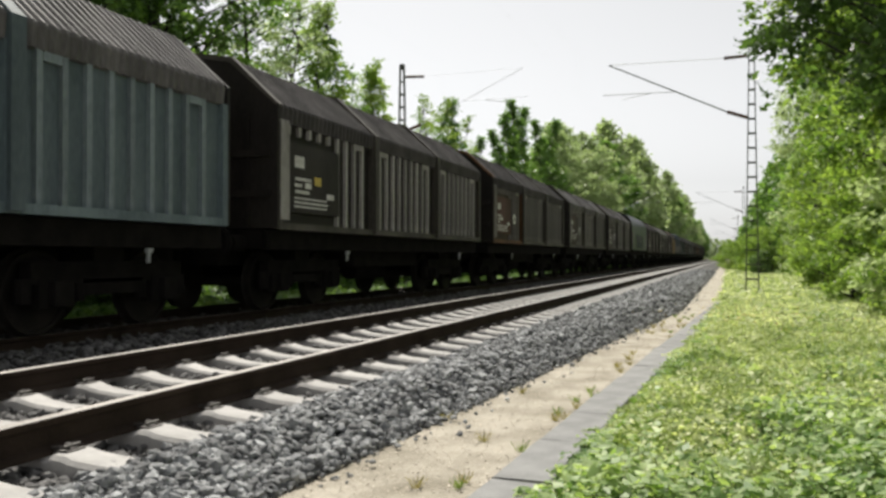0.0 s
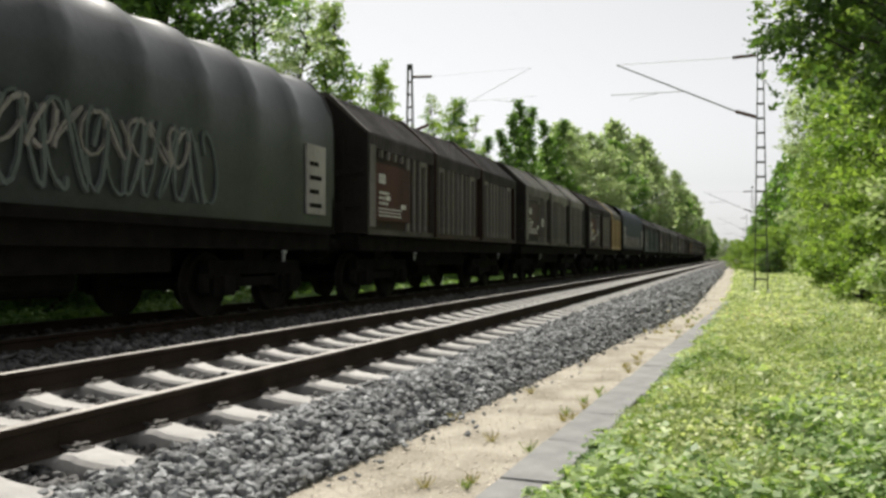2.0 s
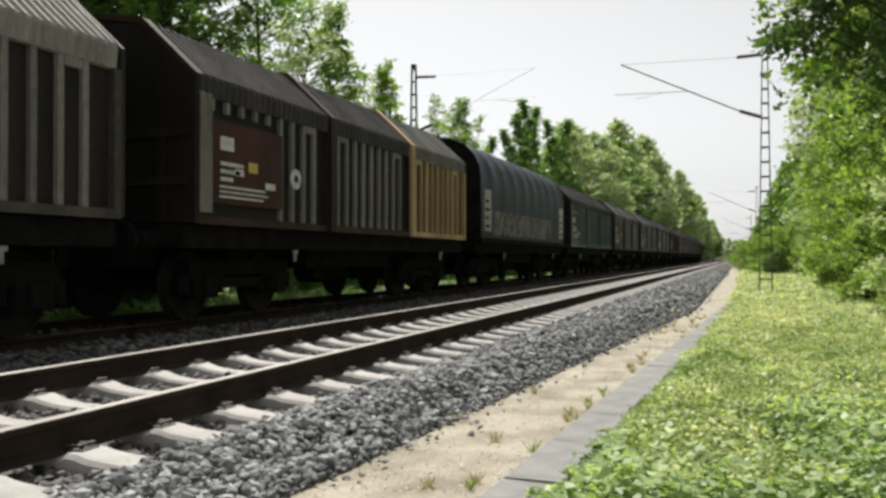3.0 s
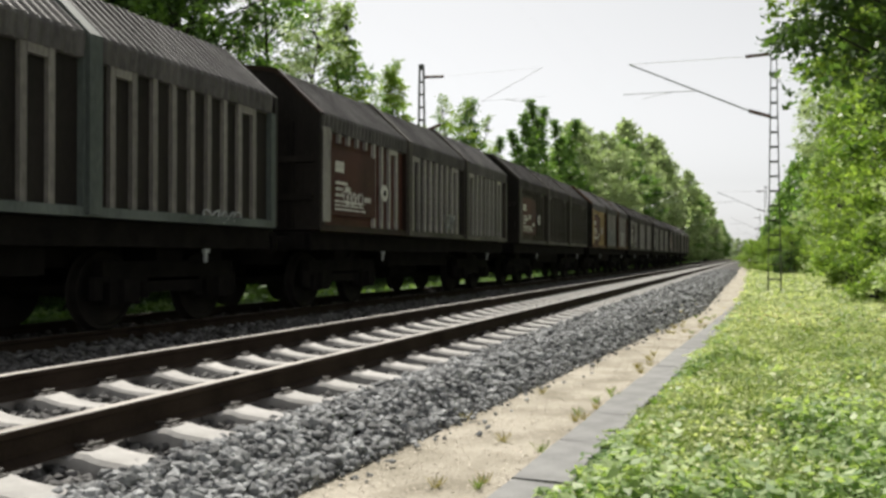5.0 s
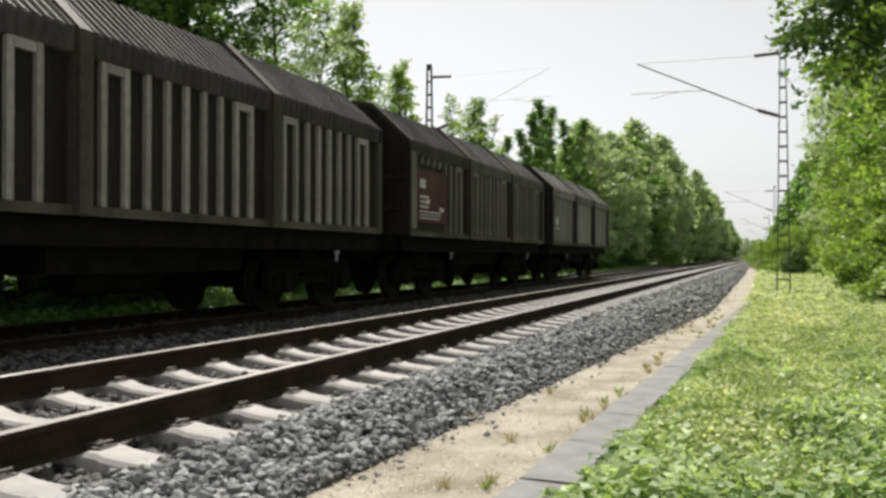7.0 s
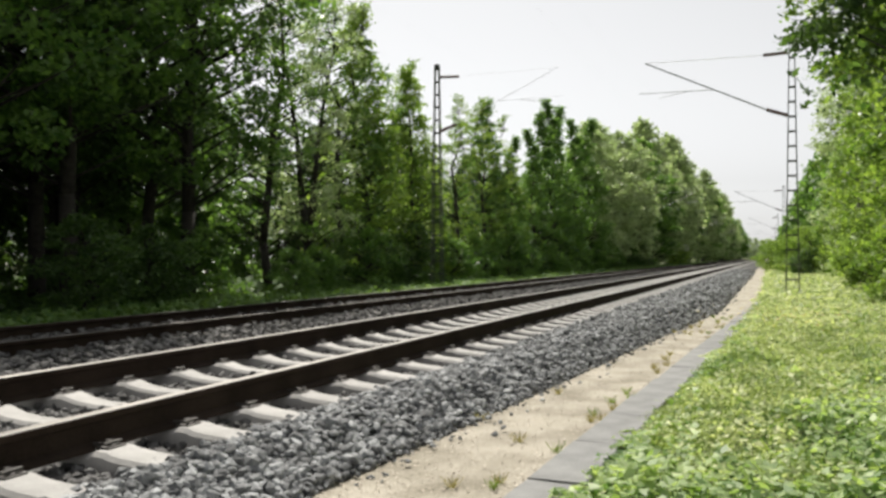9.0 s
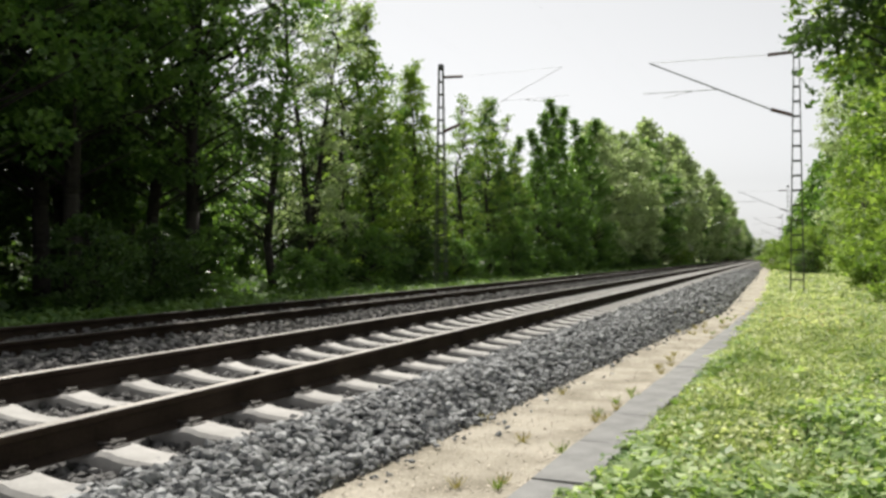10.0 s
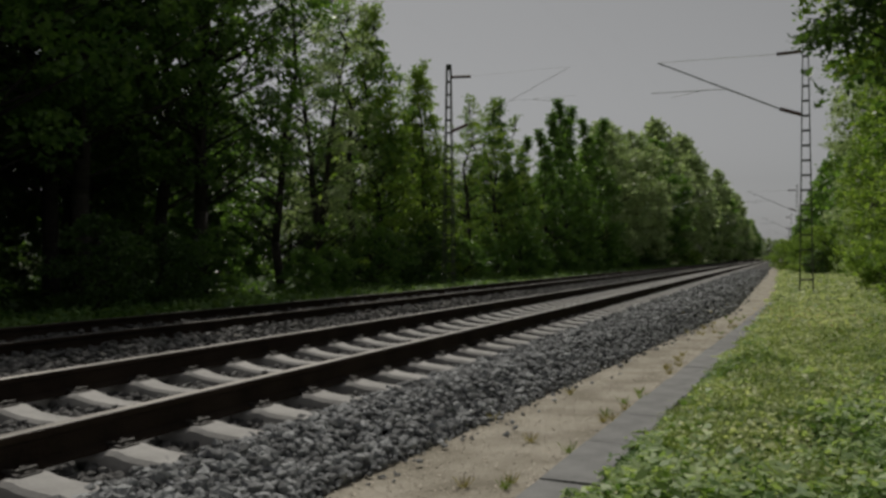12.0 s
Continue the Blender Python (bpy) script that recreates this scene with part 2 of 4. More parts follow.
def stones():
    """Loose crushed stones: angular lumps, thick near the camera."""
    rng = np.random.default_rng(11)
    g = (1 + 5 ** 0.5) / 2
    lump = np.array([p for a in (-1, 1) for b in (-g, g) for p in ((0, a, b), (a, b, 0), (b, 0, a))], float) / 1.9
    d = np.linalg.norm(lump[:, None] - lump[None], axis=2)
    near = (d > 0) & (d < d[d > 0].min() * 1.05)
    faces = []
    for i, j, k in itertools.combinations(range(12), 3):
        if near[i, j] and near[j, k] and near[i, k]:
            out = np.dot(np.cross(lump[j] - lump[i], lump[k] - lump[i]), lump[i]) > 0
            faces.append((i, j, k) if out else (i, k, j))
    faces = np.array(faces)

    def heap(name, pts, sizes, mat, label):
        """Each stone is a lump of twenty facets, dented and squeezed at random."""
        n = len(pts)
        v = np.repeat(lump[None], n, 0) * rng.uniform(0.55, 1.18, (n, 12, 1))
        v *= rng.uniform(0.55, 1.3, (n, 1, 3)) * sizes[:, None, None]
        a = rng.normal(size=(n, 4))
        a /= np.linalg.norm(a, axis=1)[:, None]
        w, x, y, z = a.T
        R = np.stack([1 - 2 * (y * y + z * z), 2 * (x * y - z * w), 2 * (x * z + y * w), 2 * (x * y + z * w), 1 - 2 * (x * x + z * z), 2 * (y * z - x * w),
                      2 * (x * z - y * w), 2 * (y * z + x * w), 1 - 2 * (x * x + y * y)], 1).reshape(n, 3, 3)
        v = np.einsum("nij,nkj->nki", R, v) * (1.0, 1.0, 0.72) + pts[:, None, :]
        f = (faces[None] + (np.arange(n) * 12)[:, None, None]).reshape(-1, 3)
        me = bpy.data.meshes.new(name)
        me.vertices.add(n * 12)
        me.vertices.foreach_set("co", v.astype(np.float32).ravel())
        me.loops.add(len(f) * 3)
        me.loops.foreach_set("vertex_index", f.astype(np.int32).ravel())
        me.polygons.add(len(f))
        me.polygons.foreach_set("loop_start", np.arange(0, len(f) * 3, 3, dtype=np.int32))
        me.update(calc_edges=True)
        me.shade_flat()
        tagged(part(name, me, mat), label, "ballast", kind="stuff")

    def scatter(n, y0, y1, x0, x1, size, power=1.0, spill=0.0):
        out, sz = [], []
        while len(out) < n:
            y = y0 + (y1 - y0) * rng.random() ** power
            x = rng.uniform(x0, foot_x(y) + 0.04 if x1 is None else x1)
            if x1 is None and rng.random() < spill:
                x = foot_x(y) + abs(rng.normal()) * 0.12
            s = size * rng.uniform(0.6, 1.3) * (0.6 if x > foot_x(y) else 1.0)
            out.append((x, y, bed_height(x, y) + s * (0.95 - 1.5 * rng.random() ** 1.6)))
            sz.append(s)
        return np.array(out), np.array(sz)
    p, q = scatter(19000, 1.5, 16, -2.76, None, 0.037, 1.5, 0.012)
    heap("ballast_stones", p, q, MAT["stone"], "loose angular grey ballast stones on the track shoulder")
    p, q = scatter(11000, 16, 70, -2.74, None, 0.055, 1.6, 0.01)
    heap("ballast_stones", p, q, MAT["stone"], "loose angular grey ballast stones on the track shoulder")
    p, q = scatter(22000, 2.5, 34, -5.7, -2.7, 0.035, 1.7)
    p[:, 2] -= 0.024
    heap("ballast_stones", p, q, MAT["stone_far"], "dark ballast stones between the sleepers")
    p, q = scatter(15000, 5, 60, -9.6, -5.5, 0.042, 1.6)
    p[:, 2] += 0.014
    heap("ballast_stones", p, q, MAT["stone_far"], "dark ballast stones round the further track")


# ---- track ----
RAIL = [(-0.075, 0), (0.075, 0), (0.075, 0.012), (0.012, 0.035), (0.009, 0.12), (0.034, 0.135), (0.036, 0.163), (0.030, 0.171), (-0.030, 0.171), (-0.036, 0.163), (-0.034, 0.135),
        (-0.009, 0.12), (-0.012, 0.035), (-0.075, 0.012)]


def sleeper_mesh():
    """A prestressed concrete sleeper: high rail seats with a hump on either side, a waisted middle."""
    rows = []
    side = ((0.0, 0.165, 0.095), (0.30, 0.170, 0.10), (0.45, 0.186, 0.105), (0.53, 0.205, 0.112), (0.58, 0.219, 0.116), (0.64, 0.221, 0.118), (0.66, 0.205, 0.12), (0.84, 0.205, 0.12),
            (0.86, 0.221, 0.12), (0.92, 0.219, 0.122), (0.97, 0.206, 0.124), (1.05, 0.196, 0.125), (1.19, 0.188, 0.125), (1.23, 0.176, 0.12))
    for x, h, w in [(-x, h, w) for x, h, w in reversed(side[1:])] + list(side):
        rows.append([(x, -w - 0.015, 0), (x, -w, h - 0.02), (x, -w + 0.025, h), (x, w - 0.025, h), (x, w, h - 0.02), (x, w + 0.015, 0)])
    g = Geo().sheet(rows)
    n = len(rows)
    g.f += [tuple(range(6)), tuple(reversed(range((n - 1) * 6, n * 6)))]
    g.f = [tuple(reversed(q)) for q in g.f]
    return g.mesh("sleeper")


def clip_mesh():
    """A rail fastening: plate, bent spring clip and screw."""
    g = Geo().box(0.075, 0.16, -0.06, 0.06, 0, 0.018)
    g.tube((0.05, -0.045, 0.03), (0.13, -0.055, 0.035), 0.009, sides=5).tube((0.05, 0.045, 0.03), (0.13, 0.055, 0.035), 0.009, sides=5).tube((0.13, -0.055, 0.035), (0.13, 0.055, 0.035), 0.009, sides=5)
    g.tube((0.105, 0, 0.0), (0.105, 0, 0.045), 0.014, sides=6)
    return g.mesh("fastening")


def track(cx, rz, label, concrete, first, count, phase):
    base = tagged(new("railway_track"), label, "railway track", kind="structure")
    base.location = (cx, 0, 0)
    for s in (-0.7525, 0.7525):
        pts = [(x + s, z + rz - 0.172) for x, z in RAIL]
        part("rail", Geo().prism(pts, -30, 900), MAT["rail_side"], base, "rusty brown steel rail")
        part("rail_head", Geo().prism([(s - 0.031, rz - 0.0015), (s + 0.031, rz - 0.0015), (s + 0.027, rz + 0.001), (s - 0.027, rz + 0.001)], -30, 900), MAT["rail_top" if cx > -6 else "rail_top_dull"], base, "bright worn running surface")
    sl, cl = sleeper_mesh(), clip_mesh()
    zs = rz - 0.172 - 0.207
    rng = random.Random(5)
    for i in range(count):
        ob = part("sleeper", sl, concrete, base)
        y = phase + (first + i) * 0.6
        ob.matrix_basis = pose(rng.uniform(-0.012, 0.012), y + rng.uniform(-0.01, 0.01), zs, 0, 0, rng.uniform(-0.4, 0.4))
        if y < 14:
            for s in (-0.7525, 0.7525):
                for turn in (0, 180):
                    c = part("fastening", cl, MAT["clip"], base)
                    c.matrix_basis = pose(s, y, rz - 0.172 + 0.002, 0, 0, turn)
    far = Geo()
    for i in range(400):
        y = phase + (first + count + i) * 0.6
        far.box(-1.3, 1.3, y - 0.13, y + 0.13, zs, zs + 0.21)
    tagged(part("sleeper_rows", far, concrete, base), kind="stuff")


# ---- cable duct ----
def cable_duct():
    base = tagged(new("cable_duct"), "line of flat grey concrete duct covers half under weeds", "cable duct", kind="structure")
    me = Geo().prism([(0, -0.05), (0.32, -0.05), (0.32, 0.022), (0.31, 0.03), (0.01, 0.03), (0, 0.022)], 0.006, 0.994).mesh("cover_slab")
    rng = random.Random(8)
    for i in range(34):
        y = -0.6 + i * 1.0
        ob = part("cover_slab", me, MAT["slab"], base)
        ob.matrix_basis = pose(duct_x(y) + rng.uniform(-0.008, 0.008), y, 0.012 + rng.uniform(0, 0.01), rng.uniform(-0.4, 0.4), rng.uniform(-1, 1), -2.2 + rng.uniform(-0.4, 0.4))


# ---- overhead line ----
def lattice_mast(x, y, z0, top, side, thin=1.0):
    """A tapered lattice mast with its arm over the track on the given side."""
    base = tagged(new("overhead_line_mast"), "slim dark green steel lattice mast with an arm for the wire", "mast", group="overhead line masts")
    base.location = (x, y, z0)
    h = top - z0

    def half(z):
        return 0.20 - 0.125 * z / h
    for sx in (-1, 1):
        for sy in (-1, 1):
            a, b = half(0), half(h)
            part("leg", Geo().tube((sx * a, sy * a * 0.7, -0.1), (sx * b, sy * b * 0.7, h), 0.027, 0.022, 4), MAT["mast"], base)
    n = 17
    for i in range(n + 1):
        z = 0.05 + (h - 0.1) * i / n
        w = half(z)
        g = Geo()
        for sy in (-1, 1):
            g.box(-w, w, sy * w * 0.7 - 0.008, sy * w * 0.7 + 0.008, z - 0.025, z + 0.025)
        for sx in (-1, 1):
            g.box(sx * w - 0.008, sx * w + 0.008, -w * 0.7, w * 0.7, z - 0.02, z + 0.02)
        part("batten", g, MAT["mast"], base)
    part("cap", Geo().box(-0.085, 0.085, -0.07, 0.07, h - 0.02, h + 0.12), MAT["mast"], base)
    part("footing", Geo().box(-0.32, 0.32, -0.28, 0.28, -0.3, 0.05), MAT["old_concrete"], base, "concrete footing block")
    s = side
    za, zb, zt = h - 2.35, h - 0.35, h - 0.34
    tip = (s * 4.55, 0, zt)
    part("strut", Geo().tube((s * 0.75, 0, za + 0.22), tip, 0.026 * thin, 0.022 * thin, 8), MAT["tube" if thin == 1.0 else "wire"], base, "slanting grey tube")
    part("strut_insulator", Geo().tube((s * 0.12, 0, za), (s * 0.75, 0, za + 0.22), 0.06, 0.06, 10), MAT["insulator"], base, "dark ribbed insulator")
    part("tie", Geo().tube((s * 0.85, 0, zb - 0.03), tip, 0.009 * thin, 0.009 * thin, 6), MAT["wire"], base)
    part("tie_insulator", Geo().tube((s * 0.12, 0, zb), (s * 0.85, 0, zb - 0.03), 0.055, 0.055, 10), MAT["insulator"], base, "dark ribbed insulator")
    k = 0.42
    mid = (s * (0.75 + (4.55 - 0.75) * k), 0, za + 0.22 + (zt - za - 0.22) * k)
    end = (s * 4.75, 0, mid[2] + 0.03)
    part("steady_tube", Geo().tube(mid, end, 0.014 * thin, 0.014 * thin, 6), MAT["tube"], base)
    part("steady_arm", Geo().tube((s * 3.2, 0, mid[2] + 0.0), (s * 4.1, 0, mid[2] - 0.16), 0.010, 0.010, 6), MAT["tube"], base)
    return base


def overhead_wires(cx, h_contact, h_carrier):
    base = tagged(new("overhead_wires"), "thin contact wire and carrier with droppers above the track", "overhead line", kind="structure")
    masts = [-31, 29, 89, 149, 209, 269]
    part("contact_wire", Geo().tube((cx, -31, h_contact), (cx, 500, h_contact), 0.0005, sides=5), MAT["wire"], base)
    car = Geo()
    for a, b in zip(masts, masts[1:]):
        pts = [(cx, a + (b - a) * k / 10, h_carrier - 0.75 * (1 - (k / 5 - 1) ** 2)) for k in range(11)]
        for p, q in zip(pts, pts[1:]):
            car.tube(p, q, 0.0005, sides=5)
        for p in pts[1:-1:2]:
            part("dropper", Geo().tube(p, (p[0], p[1], h_contact), 0.0006, sides=4), MAT["wire"], base)
    part("carrier_wire", car, MAT["wire"], base)


# ---- train ----
PITCH, SPEED = 12.04, 28.55    # metres from wagon to wagon, metres a second towards the camera
START_Y = -1.36               # front of the first wagon's hood at the start
HALF, BOT, EAVE, KNEE_X, KNEE, TOP = 1.50, 1.28, 3.12, 0.70, 3.83, 3.95
SEC = 3.555
FIRST = (PITCH - 3 * SEC) / 2


def hood_outline(d=0.0):
    return [(-HALF - d, BOT), (HALF + d, BOT), (HALF + d, EAVE), (KNEE_X + d * 0.6, KNEE + d), (0, TOP + d), (-KNEE_X - d * 0.6, KNEE + d), (-HALF - d, EAVE)]


def hood_meshes():
    skin = Geo().prism([(-HALF + 0.07, BOT), (HALF - 0.07, BOT), (HALF - 0.07, EAVE - 0.05), (KNEE_X - 0.04, KNEE - 0.05), (0, TOP - 0.05), (-KNEE_X + 0.04, KNEE - 0.05), (-HALF + 0.07, EAVE - 0.05)], 0.01, SEC - 0.01)
    rows, n = [], 24
    for i in range(n * 4 + 1):
        y = 0.03 + (SEC - 0.06) * i / (n * 4)
        d = (0.0, 0.04, 0.04, 0.0)[i % 4]
        right = [(HALF - 0.068, EAVE - 0.25), (HALF - 0.03 + d, EAVE - 0.24), (HALF - 0.01 + d, EAVE - 0.02), (HALF - 0.03 + d, EAVE + 0.03), (KNEE_X + d, KNEE - 0.02 + d), (KNEE_X - 0.08, KNEE + 0.02 + d), (0, TOP - 0.02 + d)]
        rows.append([(x, y, z) for x, z in right] + [(-x, y, z) for x, z in reversed(right[:-1])])
    roof = Geo().sheet(rows)
    frame_ = Geo().box(-0.08, 0.015, 0.0, SEC, BOT - 0.02, BOT + 0.085)
    for y in (0.0, SEC - 0.11):
        frame_.box(-0.08, 0.015, y, y + 0.11, BOT + 0.08, EAVE - 0.24)
    o, i_ = hood_outline(0.075), hood_outline(-0.02)
    line_o, line_i = o[1:] + o[:1], i_[1:] + i_[:1]
    ring = Geo().band(line_o, line_i, -0.09, 0.09)
    rib = Geo().prism([(0, -0.045), (0.062, -0.045), (0.062, EAVE - BOT - 0.37), (0, EAVE - BOT - 0.37)], -0.04, 0.04)
    stub = Geo().box(0, 0.062, -0.04, 0.04, EAVE - BOT - 0.52, EAVE - BOT - 0.37)
    end = Geo().prism(hood_outline(0.01), 0, 0.07)
    beam = Geo().box(-HALF + 0.1, HALF - 0.1, -0.05, 0.004, -0.05, 0.05)
    post = Geo().box(-0.05, 0.05, -0.042, 0.004, BOT, 3.0)
    lip = Geo().band(hood_outline(0.05)[2:], i_[2:], -0.05, 0.10)
    corner = Geo().box(-0.05, 0.03, 0.02, 0.27, BOT + 0.13, EAVE - 0.2)
    plate = Geo().box(0, 0.07, 0, 1.72, 0.16, 1.24)
    header = Geo().box(0, 0.062, 0.05, 0.30, EAVE - BOT - 0.47, EAVE - BOT - 0.372)
    disc = Geo().tube((0, 0, 0), (0.022, 0, 0), 0.155, 0.155, 20)
    hub = Geo().tube((0, 0, 0), (0.03, 0, 0), 0.055, 0.055, 12)
    return {k: g.mesh(k) for k, g in dict(skin=skin, roof=roof, frame=frame_, arch_band=ring, rib=rib, corner_post=corner, beam=beam, post=post, stub=stub, end_wall=end, end_lip=lip, plate=plate, header=header, disc=disc, hub=hub).items()}


def under_meshes():
    sill = Geo().box(-1.25, 1.25, 0.62, PITCH - 0.62, 0.98, BOT - 0.02)
    edge = Geo().box(-0.04, 0.04, 0.6, PITCH - 0.6, 0.96, BOT - 0.035)
    keel = Geo().box(-0.5, 0.5, 0.62, PITCH - 0.62, 0.72, 0.985)
    gear = Geo().box(-1.1, 1.1, 4.2, 7.6, 0.66, 0.984)
    tank = Geo().tube((0.7, 4.8, 0.60), (0.7, 6.2, 0.60), 0.2, 0.2, 14)
    bogie = Geo()
    for s in (-1, 1):
        x0, x1 = sorted((s * 0.93, s * 1.08))
        bogie.box(x0, x1, -1.25, 1.25, 0.56, 0.80).box(x0 - 0.02, x1 + 0.02, -1.15, -0.65, 0.30, 0.62).box(x0 - 0.02, x1 + 0.02, 0.65, 1.15, 0.30, 0.62)
        bogie.box(x0, x1, -0.5, 0.5, 0.42, 0.6)
        for y in (-1.28, -0.52, 0.52, 1.28):
            bogie.tube((s * 1.0, y, 0.36), (s * 1.0, y, 0.62), 0.09, 0.09, 8)
    bogie.box(-1.0, 1.0, -0.25, 0.25, 0.55, 0.98)
    wheel = Geo()
    prof = [(0.0, 0.10), (0.03, 0.40), (0.06, 0.41), (0.06, 0.455), (-0.055, 0.46), (-0.075, 0.485), (-0.085, 0.40), (-0.05, 0.10)]
    rows = []
    for i in range(25):
        a = i * math.tau / 24
        rows.append([(x, math.cos(a) * r, math.sin(a) * r) for x, r in prof + prof[:1]])
    wheel.sheet(rows)
    axle = Geo().tube((-0.78, 0, 0), (0.78, 0, 0), 0.085, 0.085, 10)
    box = Geo().box(-0.09, 0.09, -0.13, 0.13, -0.13, 0.13)
    buf = Geo().tube((0, 0.0, 0), (0, 0.05, 0), 0.22, 0.23, 16).tube((0, 0.05, 0), (0, 0.35, 0), 0.07, 0.07, 10).tube((0, 0.3, 0), (0, 0.62, 0), 0.12, 0.13, 12)
    hook = Geo().box(-0.05, 0.05, 0.05, 0.62, 0.96, 1.08).box(-0.03, 0.03, -0.05, 0.15, 0.70, 1.02)
    lever = Geo().box(0, 0.03, -0.022, 0.022, 0.78, 0.95).box(0, 0.05, -0.045, 0.045, 0.90, 0.95)
    return {k: g.mesh(k) for k, g in dict(underframe=sill, side_sill=edge, centre_sill=keel, brake_gear=gear, air_tank=tank, bogie=bogie, wheel=wheel, axle=axle, axle_box=box, buffer=buf, coupling=hook, lever=lever).items()}


def running_gear(base, m):
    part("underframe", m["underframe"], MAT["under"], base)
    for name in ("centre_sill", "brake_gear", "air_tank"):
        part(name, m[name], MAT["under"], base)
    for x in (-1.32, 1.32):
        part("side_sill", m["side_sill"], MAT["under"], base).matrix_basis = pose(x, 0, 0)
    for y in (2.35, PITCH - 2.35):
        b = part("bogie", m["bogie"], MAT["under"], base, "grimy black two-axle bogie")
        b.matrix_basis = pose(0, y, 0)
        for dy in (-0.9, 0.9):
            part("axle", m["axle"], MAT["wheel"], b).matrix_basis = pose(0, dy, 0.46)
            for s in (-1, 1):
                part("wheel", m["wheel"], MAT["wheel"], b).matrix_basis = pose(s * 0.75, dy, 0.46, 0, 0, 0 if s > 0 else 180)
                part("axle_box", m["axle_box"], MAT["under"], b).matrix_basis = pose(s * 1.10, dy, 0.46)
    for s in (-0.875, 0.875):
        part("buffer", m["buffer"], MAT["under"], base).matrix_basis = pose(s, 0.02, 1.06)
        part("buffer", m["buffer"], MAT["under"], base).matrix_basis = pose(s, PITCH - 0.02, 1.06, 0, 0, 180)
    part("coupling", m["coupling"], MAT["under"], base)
    for y in (3.3, 9.9):
        part("brake_lever", m["lever"], MAT["pale_spray"], base, "white brake changeover lever").matrix_basis = pose(1.37, y, 0)


def bars(rows):
    """Flat strokes (y, z, width, height) on a side, joined as one marking."""
    g = Geo()
    for y, z, w, h in rows:
        g.box(0, 0.006, y, y + w, z, z + h)
    return g


def scrawl(seed, width, height, strokes, bold=1.0):
    """Looping spray strokes without letters."""
    r = random.Random(seed)
    g = Geo()
    for i in range(strokes):
        y0 = width * i / strokes
        pts = [(0.004, y0 + width / strokes * (0.5 + 0.55 * math.cos(a * 1.25 + i)), height * (0.5 + 0.48 * math.sin(a * (1.0 + 0.3 * (i % 3)) + i * 1.7))) for a in np.linspace(0, 5.2, 12)]
        for p, q in zip(pts, pts[1:]):
            g.tube(p, q, (0.008 + 0.008 * r.random()) * bold, sides=4)
    return g


def end_wall(h, hood, mat, m):
    part("end_wall", h["end_wall"], mat, hood).matrix_basis = m
    for z in (1.8, 2.4):
        part("end_beam", h["beam"], mat, hood).matrix_basis = m @ pose(0, 0, z)
    for x in (-1.0, -0.35, 0.35, 1.0):
        part("end_post", h["post"], mat, hood).matrix_basis = m @ pose(x, 0, 0)


